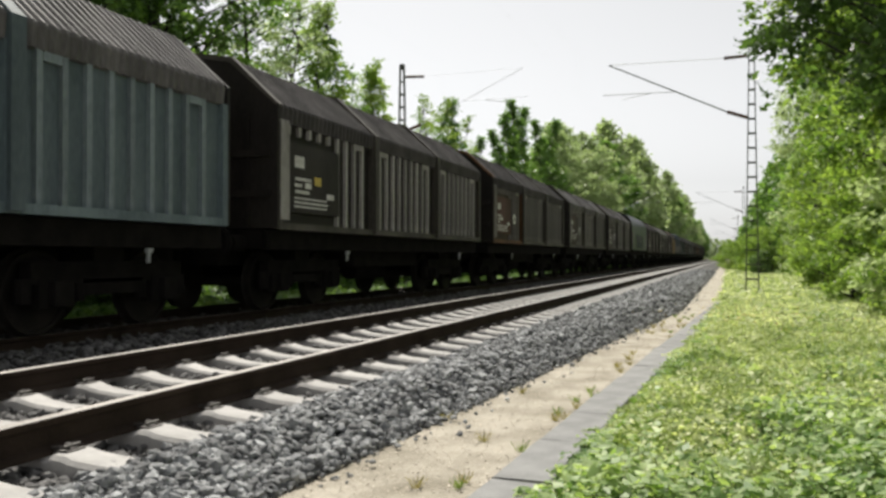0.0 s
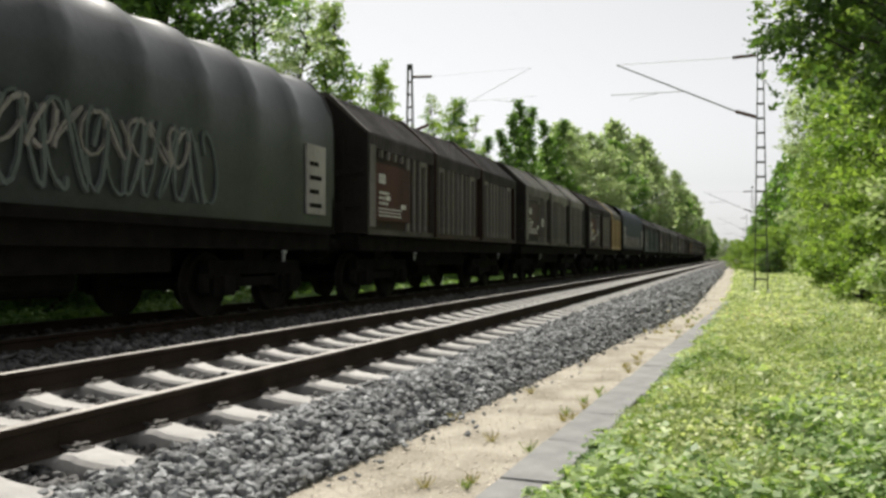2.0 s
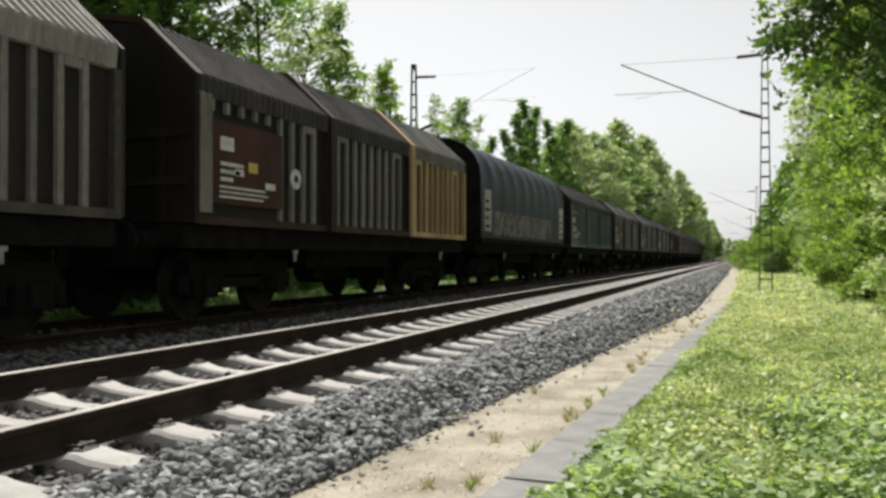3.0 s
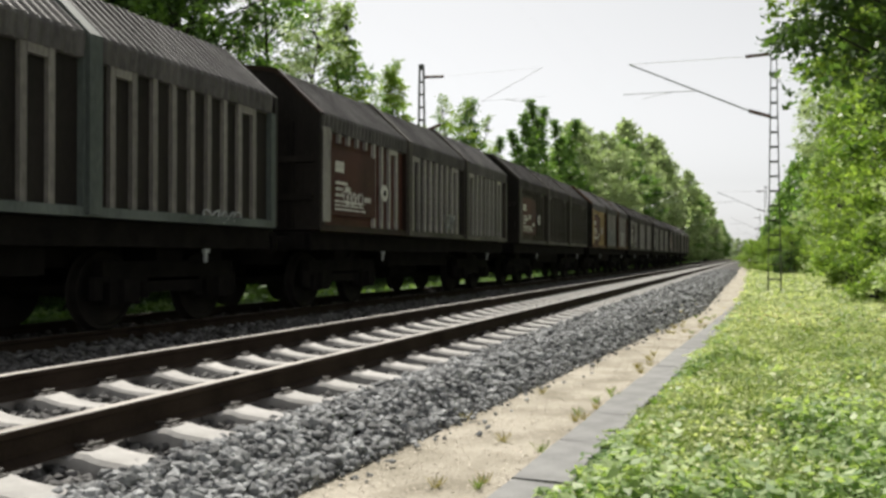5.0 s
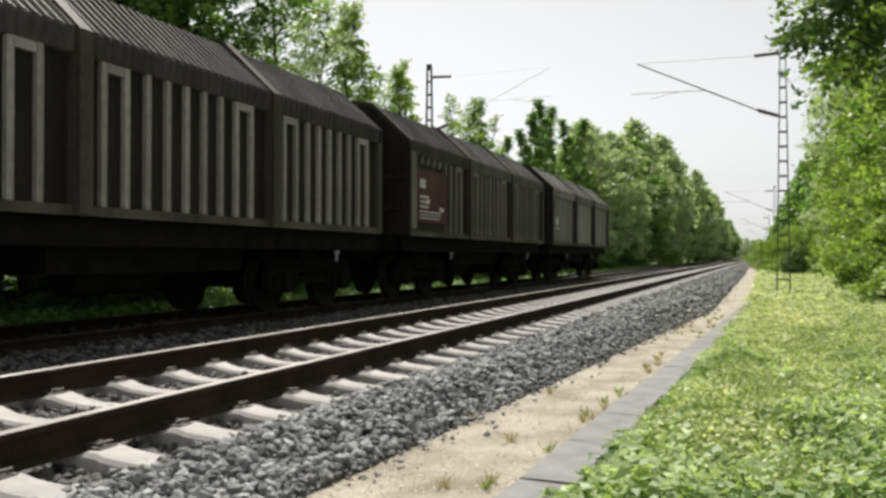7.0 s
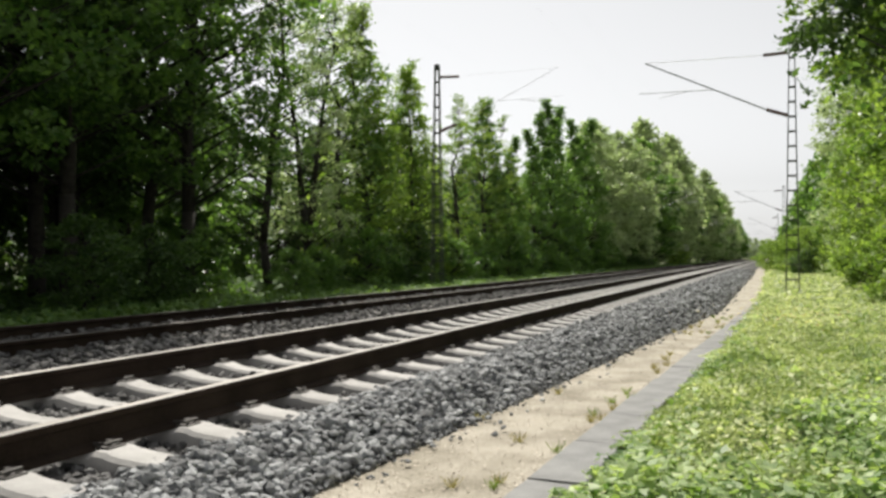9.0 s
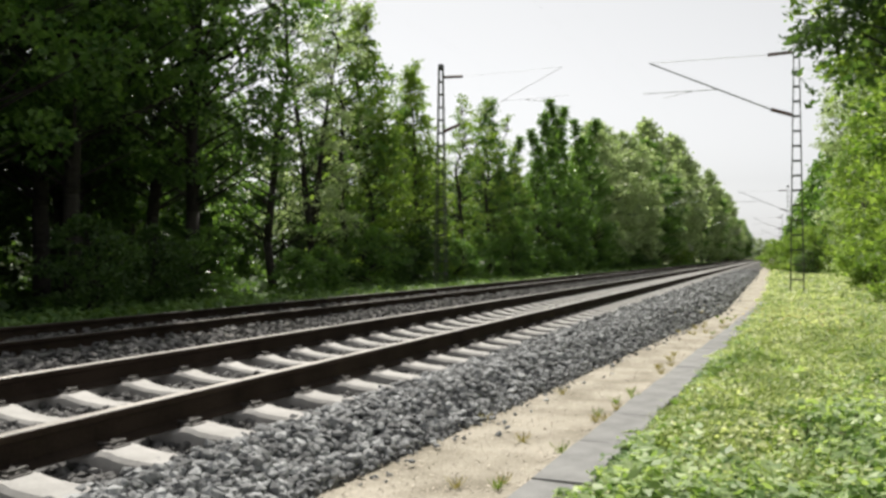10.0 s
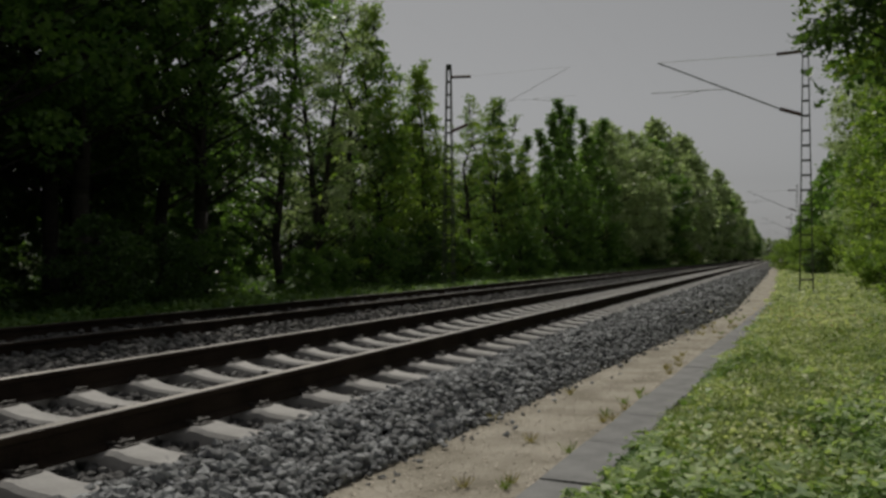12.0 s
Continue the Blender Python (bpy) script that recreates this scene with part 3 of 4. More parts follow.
def hood_wagon(h, u, look_):
    """A coil wagon with three telescopic steel hoods."""
    base = tagged(new("hooded_wagon"), look_["label"], "freight wagon", group="wagons of the train")
    running_gear(base, u)
    for k in range(3):
        y0 = FIRST + k * SEC
        skin, rib_m, roof_m = look_["skin"][k], look_["rib"][k], look_["roof"][k]
        hood = part("hood", h["skin"], skin, base)
        hood.matrix_basis = pose(0, y0, 0)
        part("roof", h["roof"], roof_m, hood, "corrugated steel roof")
        part("side_frame", h["frame"], look_["frame"][k], hood).matrix_basis = pose(HALF, 0, 0)
        part("side_frame", h["frame"], look_["frame"][k], hood).matrix_basis = pose(-HALF, SEC, 0, 0, 0, 180)
        lo = 5 if k == 0 and not look_.get("plain_front") else 0
        if not look_.get("plain"):
            for s in (1, -1):
                for i in range(9):
                    y = 0.34 + i * 0.34
                    turn = 0 if s > 0 else 180
                    stub = i < lo
                    part("rib", h["stub" if stub else "rib"], rib_m, hood).matrix_basis = pose(s * (HALF - 0.075), y, BOT + 0.13, 0, 0, turn)
                for y in ((0.34, 2.72) if lo == 0 else (2.72,)):
                    part("rib_header", h["header"], rib_m, hood).matrix_basis = pose(s * (HALF - 0.075), y - 0.005 if s > 0 else y + 0.345, BOT + 0.13, 0, 0, 0 if s > 0 else 180)
        if k == 0:
            end_wall(h, hood, look_["end"], pose(0, -0.06, 0))
            part("end_lip", h["end_lip"], look_["frame"][k], hood, "pale worn edge of the hood").matrix_basis = pose(0, -0.04, 0)
            for sx, turn in ((1, 0), (-1, 180)):
                part("corner_post", h["corner_post"], look_.get("post", look_["rib"][0]), hood, "worn pale corner post").matrix_basis = pose(sx * HALF, 0 if sx > 0 else 0.29, 0, 0, 0, turn)
            if not look_.get("plain"):
                plate = part("marking_plate", h["plate"], look_["plate"], hood, "brown plate with painted markings")
                plate.matrix_basis = pose(HALF - 0.07, 0.32, BOT + 0.10)
                for name, rows, mat in look_["marks"]:
                    for row in rows:
                        part(name, bars([row]), mat, hood).matrix_basis = plate.matrix_basis @ pose(0.072, 0, 0)
                if look_.get("disc"):
                    d = part("disc", h["disc"], MAT["white_paint"], hood, "round white hand wheel plate")
                    d.matrix_basis = pose(HALF - 0.008, 2.42, 2.02)
                    part("hub", h["hub"], MAT["under"], hood).matrix_basis = d.matrix_basis
            elif look_.get("marks"):
                for name, rows, mat in look_["marks"]:
                    for row in rows:
                        part(name, bars([row]), mat, hood).matrix_basis = pose(HALF - 0.066, 0.4, BOT + 0.2)
        else:
            part("arch_band", h["arch_band"], look_["frame"][k], hood, "raised arch over the joint of the hoods")
        if k == 2:
            end_wall(h, hood, look_["end"], pose(0, SEC + 0.06, 0, 0, 0, 180))
        for seed, at, y, z, w, hh, n, mat in look_.get("spray", ()):
            if at == k:
                tagged(part("graffiti", scrawl(seed, w, hh, n), mat, hood, "loose spray-paint scrawl"), kind="stuff").matrix_basis = pose(HALF + 0.0, y, z)
    return base


def tarp_wagon(u, label, cloth, sheen, spray):
    """A coil wagon under a rounded tarpaulin on hoops."""
    base = tagged(new("tarpaulin_wagon"), label, "freight wagon", group="wagons of the train")
    running_gear(base, u)
    length = PITCH - 2 * FIRST
    half_ = [(HALF - 0.02, BOT + 0.02), (HALF - 0.01, 2.05), (HALF - 0.02, 2.9), (HALF - 0.06, 3.22), (HALF - 0.20, 3.52), (HALF - 0.45, 3.78), (HALF - 0.8, 3.94), (HALF - 1.15, 4.02), (0, 4.05)]
    prof = half_ + [(-x, z) for x, z in reversed(half_[:-1])]
    rows = []
    n = 54
    for i in range(n + 1):
        y = FIRST + length * i / n
        sag = 0.05 * abs(math.sin(math.pi * 9 * i / n)) ** 0.8
        rows.append([(x * (1 - sag * (0.2 if z < 3.1 else 1.0)) + 0.012 * noise.noise((x, y * 1.2, z)), y, z - sag * (1.0 if z > 3.1 else 0.0)) for x, z in prof])
    part("tarpaulin", Geo().sheet(rows).mesh("tarpaulin", True), cloth, base, "slack grey-blue cloth over hoops")
    for y in (FIRST - 0.05, PITCH - FIRST - 0.05):
        g = Geo().prism(prof[::-1], y, y + 0.1)
        part("end_wall", g, MAT["under"], base)
    part("side_sill", Geo().box(HALF - 0.06, HALF + 0.02, FIRST, PITCH - FIRST, BOT - 0.06, BOT + 0.07), MAT["under"], base)
    for y in (FIRST + 0.25, PITCH - FIRST - 0.95):
        part("panel", Geo().box(HALF - 0.04, HALF + 0.012, y, y + 0.62, BOT + 0.25, BOT + 1.35), sheen, base, "pale marking panel")
        for i in range(4):
            part("marking", bars([(y + 0.08, BOT + 0.35 + 0.22 * i, 0.4 - 0.1 * (i % 2), 0.07)]), MAT["under"], base).matrix_basis = pose(HALF + 0.010, 0, 0)
    for seed, y, z, w, hh, k, mat in spray:
        tagged(part("graffiti", scrawl(seed, w, hh, k, 2.4), mat, base, "faded spray-paint scrawl"), kind="stuff").matrix_basis = pose(HALF - 0.012, y, z)
    return base


def steel(name, dark, light, rough=0.6):
    return material(name, dark, light, 1.6, rough, 0.0, 0.25, 26, 0.22, stretch=(1, 1, 0.35), spec=0.18)


def train():
    h, u = hood_meshes(), under_meshes()
    P = {
        "blue": steel("blue_grey_paint", (0.075, 0.10, 0.11), (0.16, 0.20, 0.215)),
        # same blue-grey made lighter for the ribs, painting their lit edges
        "blue_pale": steel("lit_blue_grey_paint", (0.11, 0.14, 0.15), (0.23, 0.27, 0.285)),
        "brown": steel("brown_paint", (0.016, 0.010, 0.008), (0.045, 0.028, 0.021)),
        "red": steel("red_brown_paint", (0.036, 0.016, 0.012), (0.085, 0.033, 0.025)),
        "dark": steel("sooty_paint", (0.011, 0.0095, 0.009), (0.03, 0.026, 0.023)),
        "grey": steel("grey_brown_paint", (0.035, 0.032, 0.027), (0.10, 0.09, 0.078)),
        "pale": steel("worn_grey_paint", (0.17, 0.16, 0.15), (0.42, 0.40, 0.38)),
        "mid": steel("weathered_grey_paint", (0.10, 0.094, 0.088), (0.26, 0.245, 0.225)),
        "green": steel("green_grey_paint", (0.07, 0.085, 0.08), (0.15, 0.17, 0.16)),
        "tan": steel("ochre_paint", (0.27, 0.19, 0.09), (0.52, 0.40, 0.22)),
        "rust": steel("rusty_steel", (0.05, 0.024, 0.012), (0.13, 0.065, 0.028)),
        "roof": steel("grimy_roof_steel", (0.07, 0.066, 0.066), (0.18, 0.17, 0.167), 0.62),
        "roof_dark": steel("sooty_roof_steel", (0.036, 0.033, 0.033), (0.095, 0.087, 0.084), 0.65),
        "roof_pale": steel("pale_roof_steel", (0.14, 0.135, 0.125), (0.29, 0.28, 0.26), 0.7),
    }
    W, Y = MAT["white_paint"], MAT["yellow_paint"]

    def marks(seed, accent=None):
        r = random.Random(seed)
        out = [("logo", [(0.16, 0.86, 0.30, 0.18)], W),
               ("marking", [(0.16 + 0.02 * r.random(), 0.66 - 0.10 * i, 0.20 + 0.34 * r.random(), 0.05) for i in range(3)] + [(0.5, 0.55, 0.2, 0.09), (1.25, 0.42, 0.26, 0.09)], W),
               ("load_table", [(0.14, 0.24 + 0.065 * i, 1.2 - 0.15 * r.random(), 0.028) for i in range(3)], W)]
        if accent:
            out.append(("yellow_mark", [(0.82, 0.62, 0.22, 0.14)], accent))
        return out

    def style(label, skin, rib, roof, frame_, end="dark", plate="red", **more):
        tri = lambda v: [P[x] for x in (v if isinstance(v, tuple) else (v, v, v))]
        return dict(label=label, skin=tri(skin), rib=tri(rib), roof=tri(roof), frame=tri(frame_), end=P[end], plate=P[plate], **more)
    spray = MAT["pale_spray"]
    looks = [
        style("blue-grey steel wagon with ribbed hoods and corrugated roof", "blue", "blue_pale", "roof", "blue", plate="blue", marks=marks(1)),
        style("sooty brown wagon with pale ribs and yellow mark", "dark", "pale", "roof_dark", "grey", plate="dark", marks=marks(2, Y)),
        style("dark brown wagon with pale ribs and rust-stained sill", ("brown", "dark", "dark"), "mid", "roof_dark", ("rust", "grey", "grey"), marks=marks(3), disc=True),
        style("dull grey-brown wagon with faint ribs", "brown", "mid", "roof", "grey", plate="brown", marks=marks(4), disc=True),
        style("dark brown wagon with pale grey ribs and hand wheel", ("brown", "dark", "dark"), "mid", "roof", "grey", plate="brown", marks=marks(5), disc=True),
        None,
        style("sooty brown wagon with rusty roof and worn ribs", "brown", "mid", "roof_dark", ("grey", "brown", "brown"), marks=marks(6)),
        style("grey-brown wagon with pale roof and white disc", "dark", "mid", "roof_pale", "grey", plate="brown", marks=marks(7), disc=True),
        style("dark red-brown wagon with one ochre hood", ("dark", "dark", "rust"), ("mid", "mid", "tan"), ("roof_dark", "roof_dark", "roof_pale"), ("brown", "brown", "tan"), marks=marks(8, Y), disc=True),
        None,
        style("dark blue-grey wagon with ribbed hoods", "green", "green", "roof_dark", "green", plate="dark", marks=marks(9)),
        style("dark brown wagon with pale grey ribs", "dark", "mid", "roof", "grey", marks=marks(10), disc=True),
        style("weathered green-grey wagon with pale ribs and graffiti", ("red", "dark", "dark"), ("mid", "mid", "mid"), "roof", "green", marks=marks(11), disc=True, spray=[(21, 2, 1.9, BOT + 0.0, 0.8, 0.16, 5, spray)]),
        style("red-brown wagon with pale grey ribs and white graffiti", ("red", "dark", "dark"), ("pale", "pale", "pale"), "roof", ("brown", "grey", "grey"), plate="red", marks=marks(12), disc=True,
              spray=[(22, 0, 0.75, 1.72, 0.75, 0.22, 5, W), (23, 1, 2.1, 1.45, 0.7, 0.35, 4, spray)]),
        style("dark red-brown wagon with grey ribs and white disc", ("brown", "dark", "dark"), "grey", "roof_dark", "grey", plate="red", marks=marks(13, W), disc=True),
        style("rust-orange wagon with pale ribs covered in graffiti", ("red", "dark", "brown"), ("tan", "pale", "pale"), "roof", ("rust", "brown", "rust"), end="dark", plate="red", marks=marks(14), disc=True,
              spray=[(24, 1, 0.3, 1.40, 2.8, 0.75, 8, spray), (25, 2, 1.1, 1.45, 1.2, 0.7, 4, W)]),
        style("sooty wagon with grey ribs and marking plate", "dark", "pale", "roof_dark", "grey", plate="brown", marks=marks(15), disc=True),
        style("sooty black wagon with thin pale ribs", "dark", "pale", "roof_dark", "grey", plate="dark", marks=marks(16), disc=True),
        style("brown wagon with pale ribs and a new roof sheet", "dark", "mid", ("roof_dark", "roof", "roof"), "grey", plate="red", marks=marks(17)),
        style("plain grey steel wagon at the end of the train", "mid", "mid", "roof_pale", "grey", plate="grey", plain=True, marks=[("marking", [(0.3, 0.3, 0.5, 0.05), (0.3, 0.45, 0.3, 0.25)], W)]),
    ]
    cloth_a = material("dark_tarpaulin", (0.014, 0.016, 0.017), (0.036, 0.041, 0.044), 1.2, 0.36, 0, 0.15, 14, 0.1, spec=0.5)
    cloth_b = material("blue_tarpaulin", (0.010, 0.014, 0.022), (0.028, 0.038, 0.054), 1.2, 0.55, 0, 0.15, 14, 0.1, spec=0.2)
    wagons = []
    for k, lk in enumerate(looks):
        if k == 5:
            w = tarp_wagon(u, "dark grey tarpaulin wagon with faded graffiti", cloth_a, P["pale"], [(31, 3.4, 1.5, 4.6, 0.95, 16, P["green"]), (33, 4.2, 1.9, 3.2, 0.5, 9, P["mid"])])
        elif k == 9:
            w = tarp_wagon(u, "blue tarpaulin wagon with pale graffiti along its foot", cloth_b, P["pale"], [(32, 1.6, 1.42, 7.4, 0.7, 24, P["pale"]), (34, 2.0, 1.5, 6.4, 0.45, 15, P["mid"])])
        else:
            w = hood_wagon(h, u, lk)
        wagons.append(w)
    return wagons


# ---- trees and weeds ----
def tree_meshes(seed, height, radius, low, clumps, per, leaf, lean=0.0, cone=0.0, size=1.0, droop=0.0):
    """Trunk with limbs, and a crown of leaf clumps on the limbs, each of many small sprays, with gaps between."""
    rng = np.random.default_rng(seed)
    g = Geo()
    pts = [Vector((0, 0, -0.2))]
    for i in range(1, 7):
        pts.append(Vector((rng.normal() * 0.10 * i ** 0.5 + lean * i / 6, rng.normal() * 0.10 * i ** 0.5, height * 0.92 * i / 6)))
    r0 = 0.011 * height + 0.03
    for i in range(6):
        g.tube(pts[i], pts[i + 1], r0 * (1 - i / 6.5), r0 * (1 - (i + 1) / 6.5), 8)
    centres = []
    for c in range(clumps):
        f = low + (1 - low) * (c + rng.random()) / clumps
        shape = math.sin(math.pi * min(1, (f - low) / (1 - low) * 0.80 + 0.20)) ** 0.7
        shape = shape * (1 - cone) + cone * (1 - (f - low) / (1 - low))
        a = rng.random() * math.tau
        rr = radius * shape * (0.25 + 0.75 * rng.random() ** 0.5)
        k = min(5.99, f * 0.9 / 0.92 * 6)
        axis = pts[int(k)].lerp(pts[int(k) + 1], k - int(k))
        tip = Vector((axis.x + math.cos(a) * rr, axis.y + math.sin(a) * rr, f * height + 0.12 * rr))
        low_z = max(0.3, min(tip.z - 0.55 * rr, height * 0.9))
        j = min(5.99, max(0.0, low_z / (height * 0.92) * 6))
        root = pts[int(j)].lerp(pts[int(j) + 1], j - int(j))
        g.tube(root, tip, 0.012 + 0.012 * rr, 0.006, 5)
        cr = (0.26 + 0.34 * rng.random()) * radius ** 0.6 * size * (0.45 + 0.55 * shape)
        m = max(3, int(per * (0.5 + rng.random()) * (0.35 + 0.65 * shape) / 9))
        d = rng.normal(size=(m, 3))
        d *= (rng.random(m) ** 0.4 / np.linalg.norm(d, axis=1))[:, None] * np.array([cr, cr, cr * 0.5])
        d[:, 2] -= droop * (d[:, 0] ** 2 + d[:, 1] ** 2) / cr + droop * np.abs(rng.normal(size=m)) * cr * 0.8
        twig = np.repeat(d, 9, axis=0) + rng.normal(size=(m * 9, 3)) * leaf * np.array([1.0, 1.0, 0.7])
        centres.append(np.array(tip) + twig)
    c = np.concatenate(centres)
    c[:, 2] = np.clip(c[:, 2], 0.1, None)
    return g.mesh("trunk", True), quads("crown", leaves(c, leaf, rng, 0.35))


def place_tree(kinds, kind, x, y, scale, turn, mat, label, group):
    trunk, crown = kinds[kind]
    base = tagged(new("tree"), label, "tree", group=group)
    part("trunk", trunk, MAT["bark"], base)
    part("crown", crown, MAT[mat], base)
    base.matrix_basis = Matrix.LocRotScale((x, y, 0.0), Euler((0, 0, turn)), (scale, scale, scale))
    return base


def woods():
    r = random.Random(12)
    K = {
        "tall": tree_meshes(1, 15, 3.2, 0.20, 105, 170, 0.11),
        "tall_b": tree_meshes(2, 14, 2.8, 0.14, 95, 170, 0.11),
        "slim": tree_meshes(3, 11.5, 1.9, 0.16, 80, 74, 0.09, cone=0.35, size=0.9),
        "slim_b": tree_meshes(4, 10, 2.1, 0.04, 120, 110, 0.11, cone=0.75, size=0.8),
        "bushy": tree_meshes(5, 9, 2.4, 0.03, 115, 170, 0.10, cone=0.4, size=0.85),
        "shrub": tree_meshes(6, 2.6, 1.3, 0.05, 46, 120, 0.08, size=0.8),
        "broad": tree_meshes(15, 12, 3.6, 0.05, 150, 120, 0.17, size=0.75),
        "broad_b": tree_meshes(16, 12, 3.0, 0.03, 130, 110, 0.17, cone=0.35, size=0.75),
        "spire": tree_meshes(17, 11, 2.7, 0.02, 150, 90, 0.13, cone=1.0, size=0.62),
        "far": tree_meshes(7, 14, 3.6, 0.05, 120, 54, 0.36, size=0.62),
        "far_b": tree_meshes(8, 15, 3.0, 0.06, 110, 54, 0.36, size=0.62),
        "over": tree_meshes(14, 9.5, 3.5, 0.33, 120, 240, 0.085, size=0.85, droop=0.25),
        "birch": tree_meshes(9, 12, 2.6, 0.05, 150, 200, 0.085, size=0.75, droop=0.5),
    }
    left = "woods beyond the tracks"
    dark = "tall dense broadleaf tree in deep shade"
    # nearest stretch: tall and dark; some brighter crowns paint sunlit sparkles among the leaves
    y = -6.0
    while y < 18.5:
        place_tree(K, r.choice(["tall", "tall_b"]), -14.2 + r.uniform(-0.8, 0.8), y, r.uniform(0.95, 1.15), r.random() * 6.3, r.choice(["leaf_mid", "leaf_fresh", "leaf_mid"]) if y < 14 else "leaf_mid", dark, left)
        y += r.uniform(3.0, 3.9)
    # slim, thin trees that let the sky through
    for y in (21.2, 22.8, 24.4, 26.2):
        place_tree(K, "slim", -13.8 + r.uniform(-0.5, 0.5), y, r.uniform(0.88, 1.02), r.random() * 6.3, r.choice(["leaf_mid", "leaf_pale"]), "thin young tree with open pale green crown", left)
    y = 28.0
    full = {"slim_b": 10.0, "slim": 11.5}
    while y < 44:
        kind = r.choice(["slim_b", "slim", "slim"])
        tall = 10.4 if y < 36 else 9.0
        place_tree(K, kind, -13.8 + r.uniform(-0.9, 0.6), y, tall / full[kind] * r.uniform(0.86, 1.06), r.random() * 6.3, r.choice(["leaf_fresh", "leaf_fresh", "leaf_mid"]), "slender young tree with fresh green leaves", left)
        y += r.uniform(1.7, 2.5)
    y = 45.0
    while y < 66:
        tall = 8.2 if y < 48 else 11.0 + (y - 48) * 0.05
        place_tree(K, "spire", -13.5 + r.uniform(-0.7, 0.7), y, tall / 11.0 * r.uniform(0.85, 1.08), r.random() * 6.3, "leaf_mid", "dense upright tree with dark green leaves", left)
        y += r.uniform(2.6, 3.6)
    while y < 112:
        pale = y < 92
        # pale leaf colour paints distance haze on these crowns
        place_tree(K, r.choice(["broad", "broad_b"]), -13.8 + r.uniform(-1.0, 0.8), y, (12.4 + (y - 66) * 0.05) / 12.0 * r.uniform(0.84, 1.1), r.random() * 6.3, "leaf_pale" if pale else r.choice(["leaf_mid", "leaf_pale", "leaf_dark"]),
                   "broad tree with pale green leaves, haze put into their colour" if pale else "broad tree with green leaves", left)
        y += r.uniform(3.4, 4.8)
    while y < 420:
        # two in three crowns paler: haze painted into the leaves
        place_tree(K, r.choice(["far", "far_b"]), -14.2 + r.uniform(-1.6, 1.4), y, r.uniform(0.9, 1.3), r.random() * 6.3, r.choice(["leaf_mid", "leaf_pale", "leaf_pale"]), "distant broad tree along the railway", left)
        y += r.uniform(4.5, 8.0)
    # depth of the wood; its shade is put into the darker leaf colour
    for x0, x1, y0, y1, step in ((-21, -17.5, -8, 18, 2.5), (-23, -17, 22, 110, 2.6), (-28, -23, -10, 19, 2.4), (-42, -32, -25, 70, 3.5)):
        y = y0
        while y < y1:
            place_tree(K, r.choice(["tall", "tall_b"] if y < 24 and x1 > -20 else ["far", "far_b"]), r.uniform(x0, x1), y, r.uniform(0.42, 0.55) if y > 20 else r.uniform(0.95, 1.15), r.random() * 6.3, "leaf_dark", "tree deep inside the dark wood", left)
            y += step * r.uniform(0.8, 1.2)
    # undergrowth, also darkened by leaf colour to stand for the wood's shade
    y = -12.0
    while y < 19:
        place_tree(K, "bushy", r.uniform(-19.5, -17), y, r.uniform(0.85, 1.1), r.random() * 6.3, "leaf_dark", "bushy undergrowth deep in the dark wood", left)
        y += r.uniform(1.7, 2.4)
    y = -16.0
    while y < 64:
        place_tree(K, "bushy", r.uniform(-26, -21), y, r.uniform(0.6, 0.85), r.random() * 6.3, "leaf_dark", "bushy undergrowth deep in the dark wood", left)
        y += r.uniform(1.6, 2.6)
    # closed front of the wood before the thin trees begin; deep shade painted as dark leaves
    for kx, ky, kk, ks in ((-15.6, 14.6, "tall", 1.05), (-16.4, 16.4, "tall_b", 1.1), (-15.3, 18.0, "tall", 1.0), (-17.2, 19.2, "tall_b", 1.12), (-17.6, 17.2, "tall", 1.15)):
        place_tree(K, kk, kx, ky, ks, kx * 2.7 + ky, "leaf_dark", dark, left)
    # shrubs along the foot of the wood
    y = 0.0
    while y < 90:
        place_tree(K, "shrub", -12.2 + r.uniform(-0.7, 0.5), y, r.uniform(0.5, 1.0) if y > 24 else r.uniform(0.45, 0.8), r.random() * 6.3, r.choice(["leaf_dark", "leaf_mid"]), "low leafy shrub at the edge of the wood", "shrubs by the wood")
        y += r.uniform(1.4, 3.2)
    # right side
    right = "trees along the path"
    for y, x, k, s in ((9.5, 4.6, "bushy", 1.0), (13.0, 4.4, "birch", 0.95), (17.5, 4.6, "bushy", 1.1), (22.5, 4.6, "birch", 1.0), (28, 4.7, "birch", 1.05), (34, 4.8, "bushy", 1.2), (41, 5.0, "birch", 1.1), (48, 5.0, "birch", 1.15), (57, 5.2, "tall_b", 0.9)):
        place_tree(K, k, x, y, s, r.random() * 6.3, r.choice(["leaf_fresh", "leaf_fresh", "leaf_pale"]), "leafy birch with hanging bright green foliage", right)
    y = 66.0
    while y < 400:
        place_tree(K, r.choice(["far", "far_b"]), 6.0 + r.uniform(-0.8, 0.8), y, r.uniform(0.75, 0.95), r.random() * 6.3, "leaf_mid", "distant tree along the path", right)
        y += r.uniform(6, 9)
    # a branch of a near tree hangs over the verge
    place_tree(K, "over", 3.95, 17.0, 1.05, 0.7, "leaf_fresh", "large tree whose branches hang over the verge", right)
    # dark leaves here paint the shaded underside of the hanging crown
    place_tree(K, "over", 3.2, 13.4, 1.0, 0.7, "leaf_dark", "dense tree over the verge, its shaded side put into the leaf colour", right)
    for x, y in ((-11.6, 112), (-11.4, 117), (-11.8, 123), (-11.5, 129)):
        place_tree(K, "shrub", x, y, r.uniform(0.75, 1.0), r.random() * 6.3, "leaf_fresh", "sunlit shrub beside the far track", "shrubs by the wood")
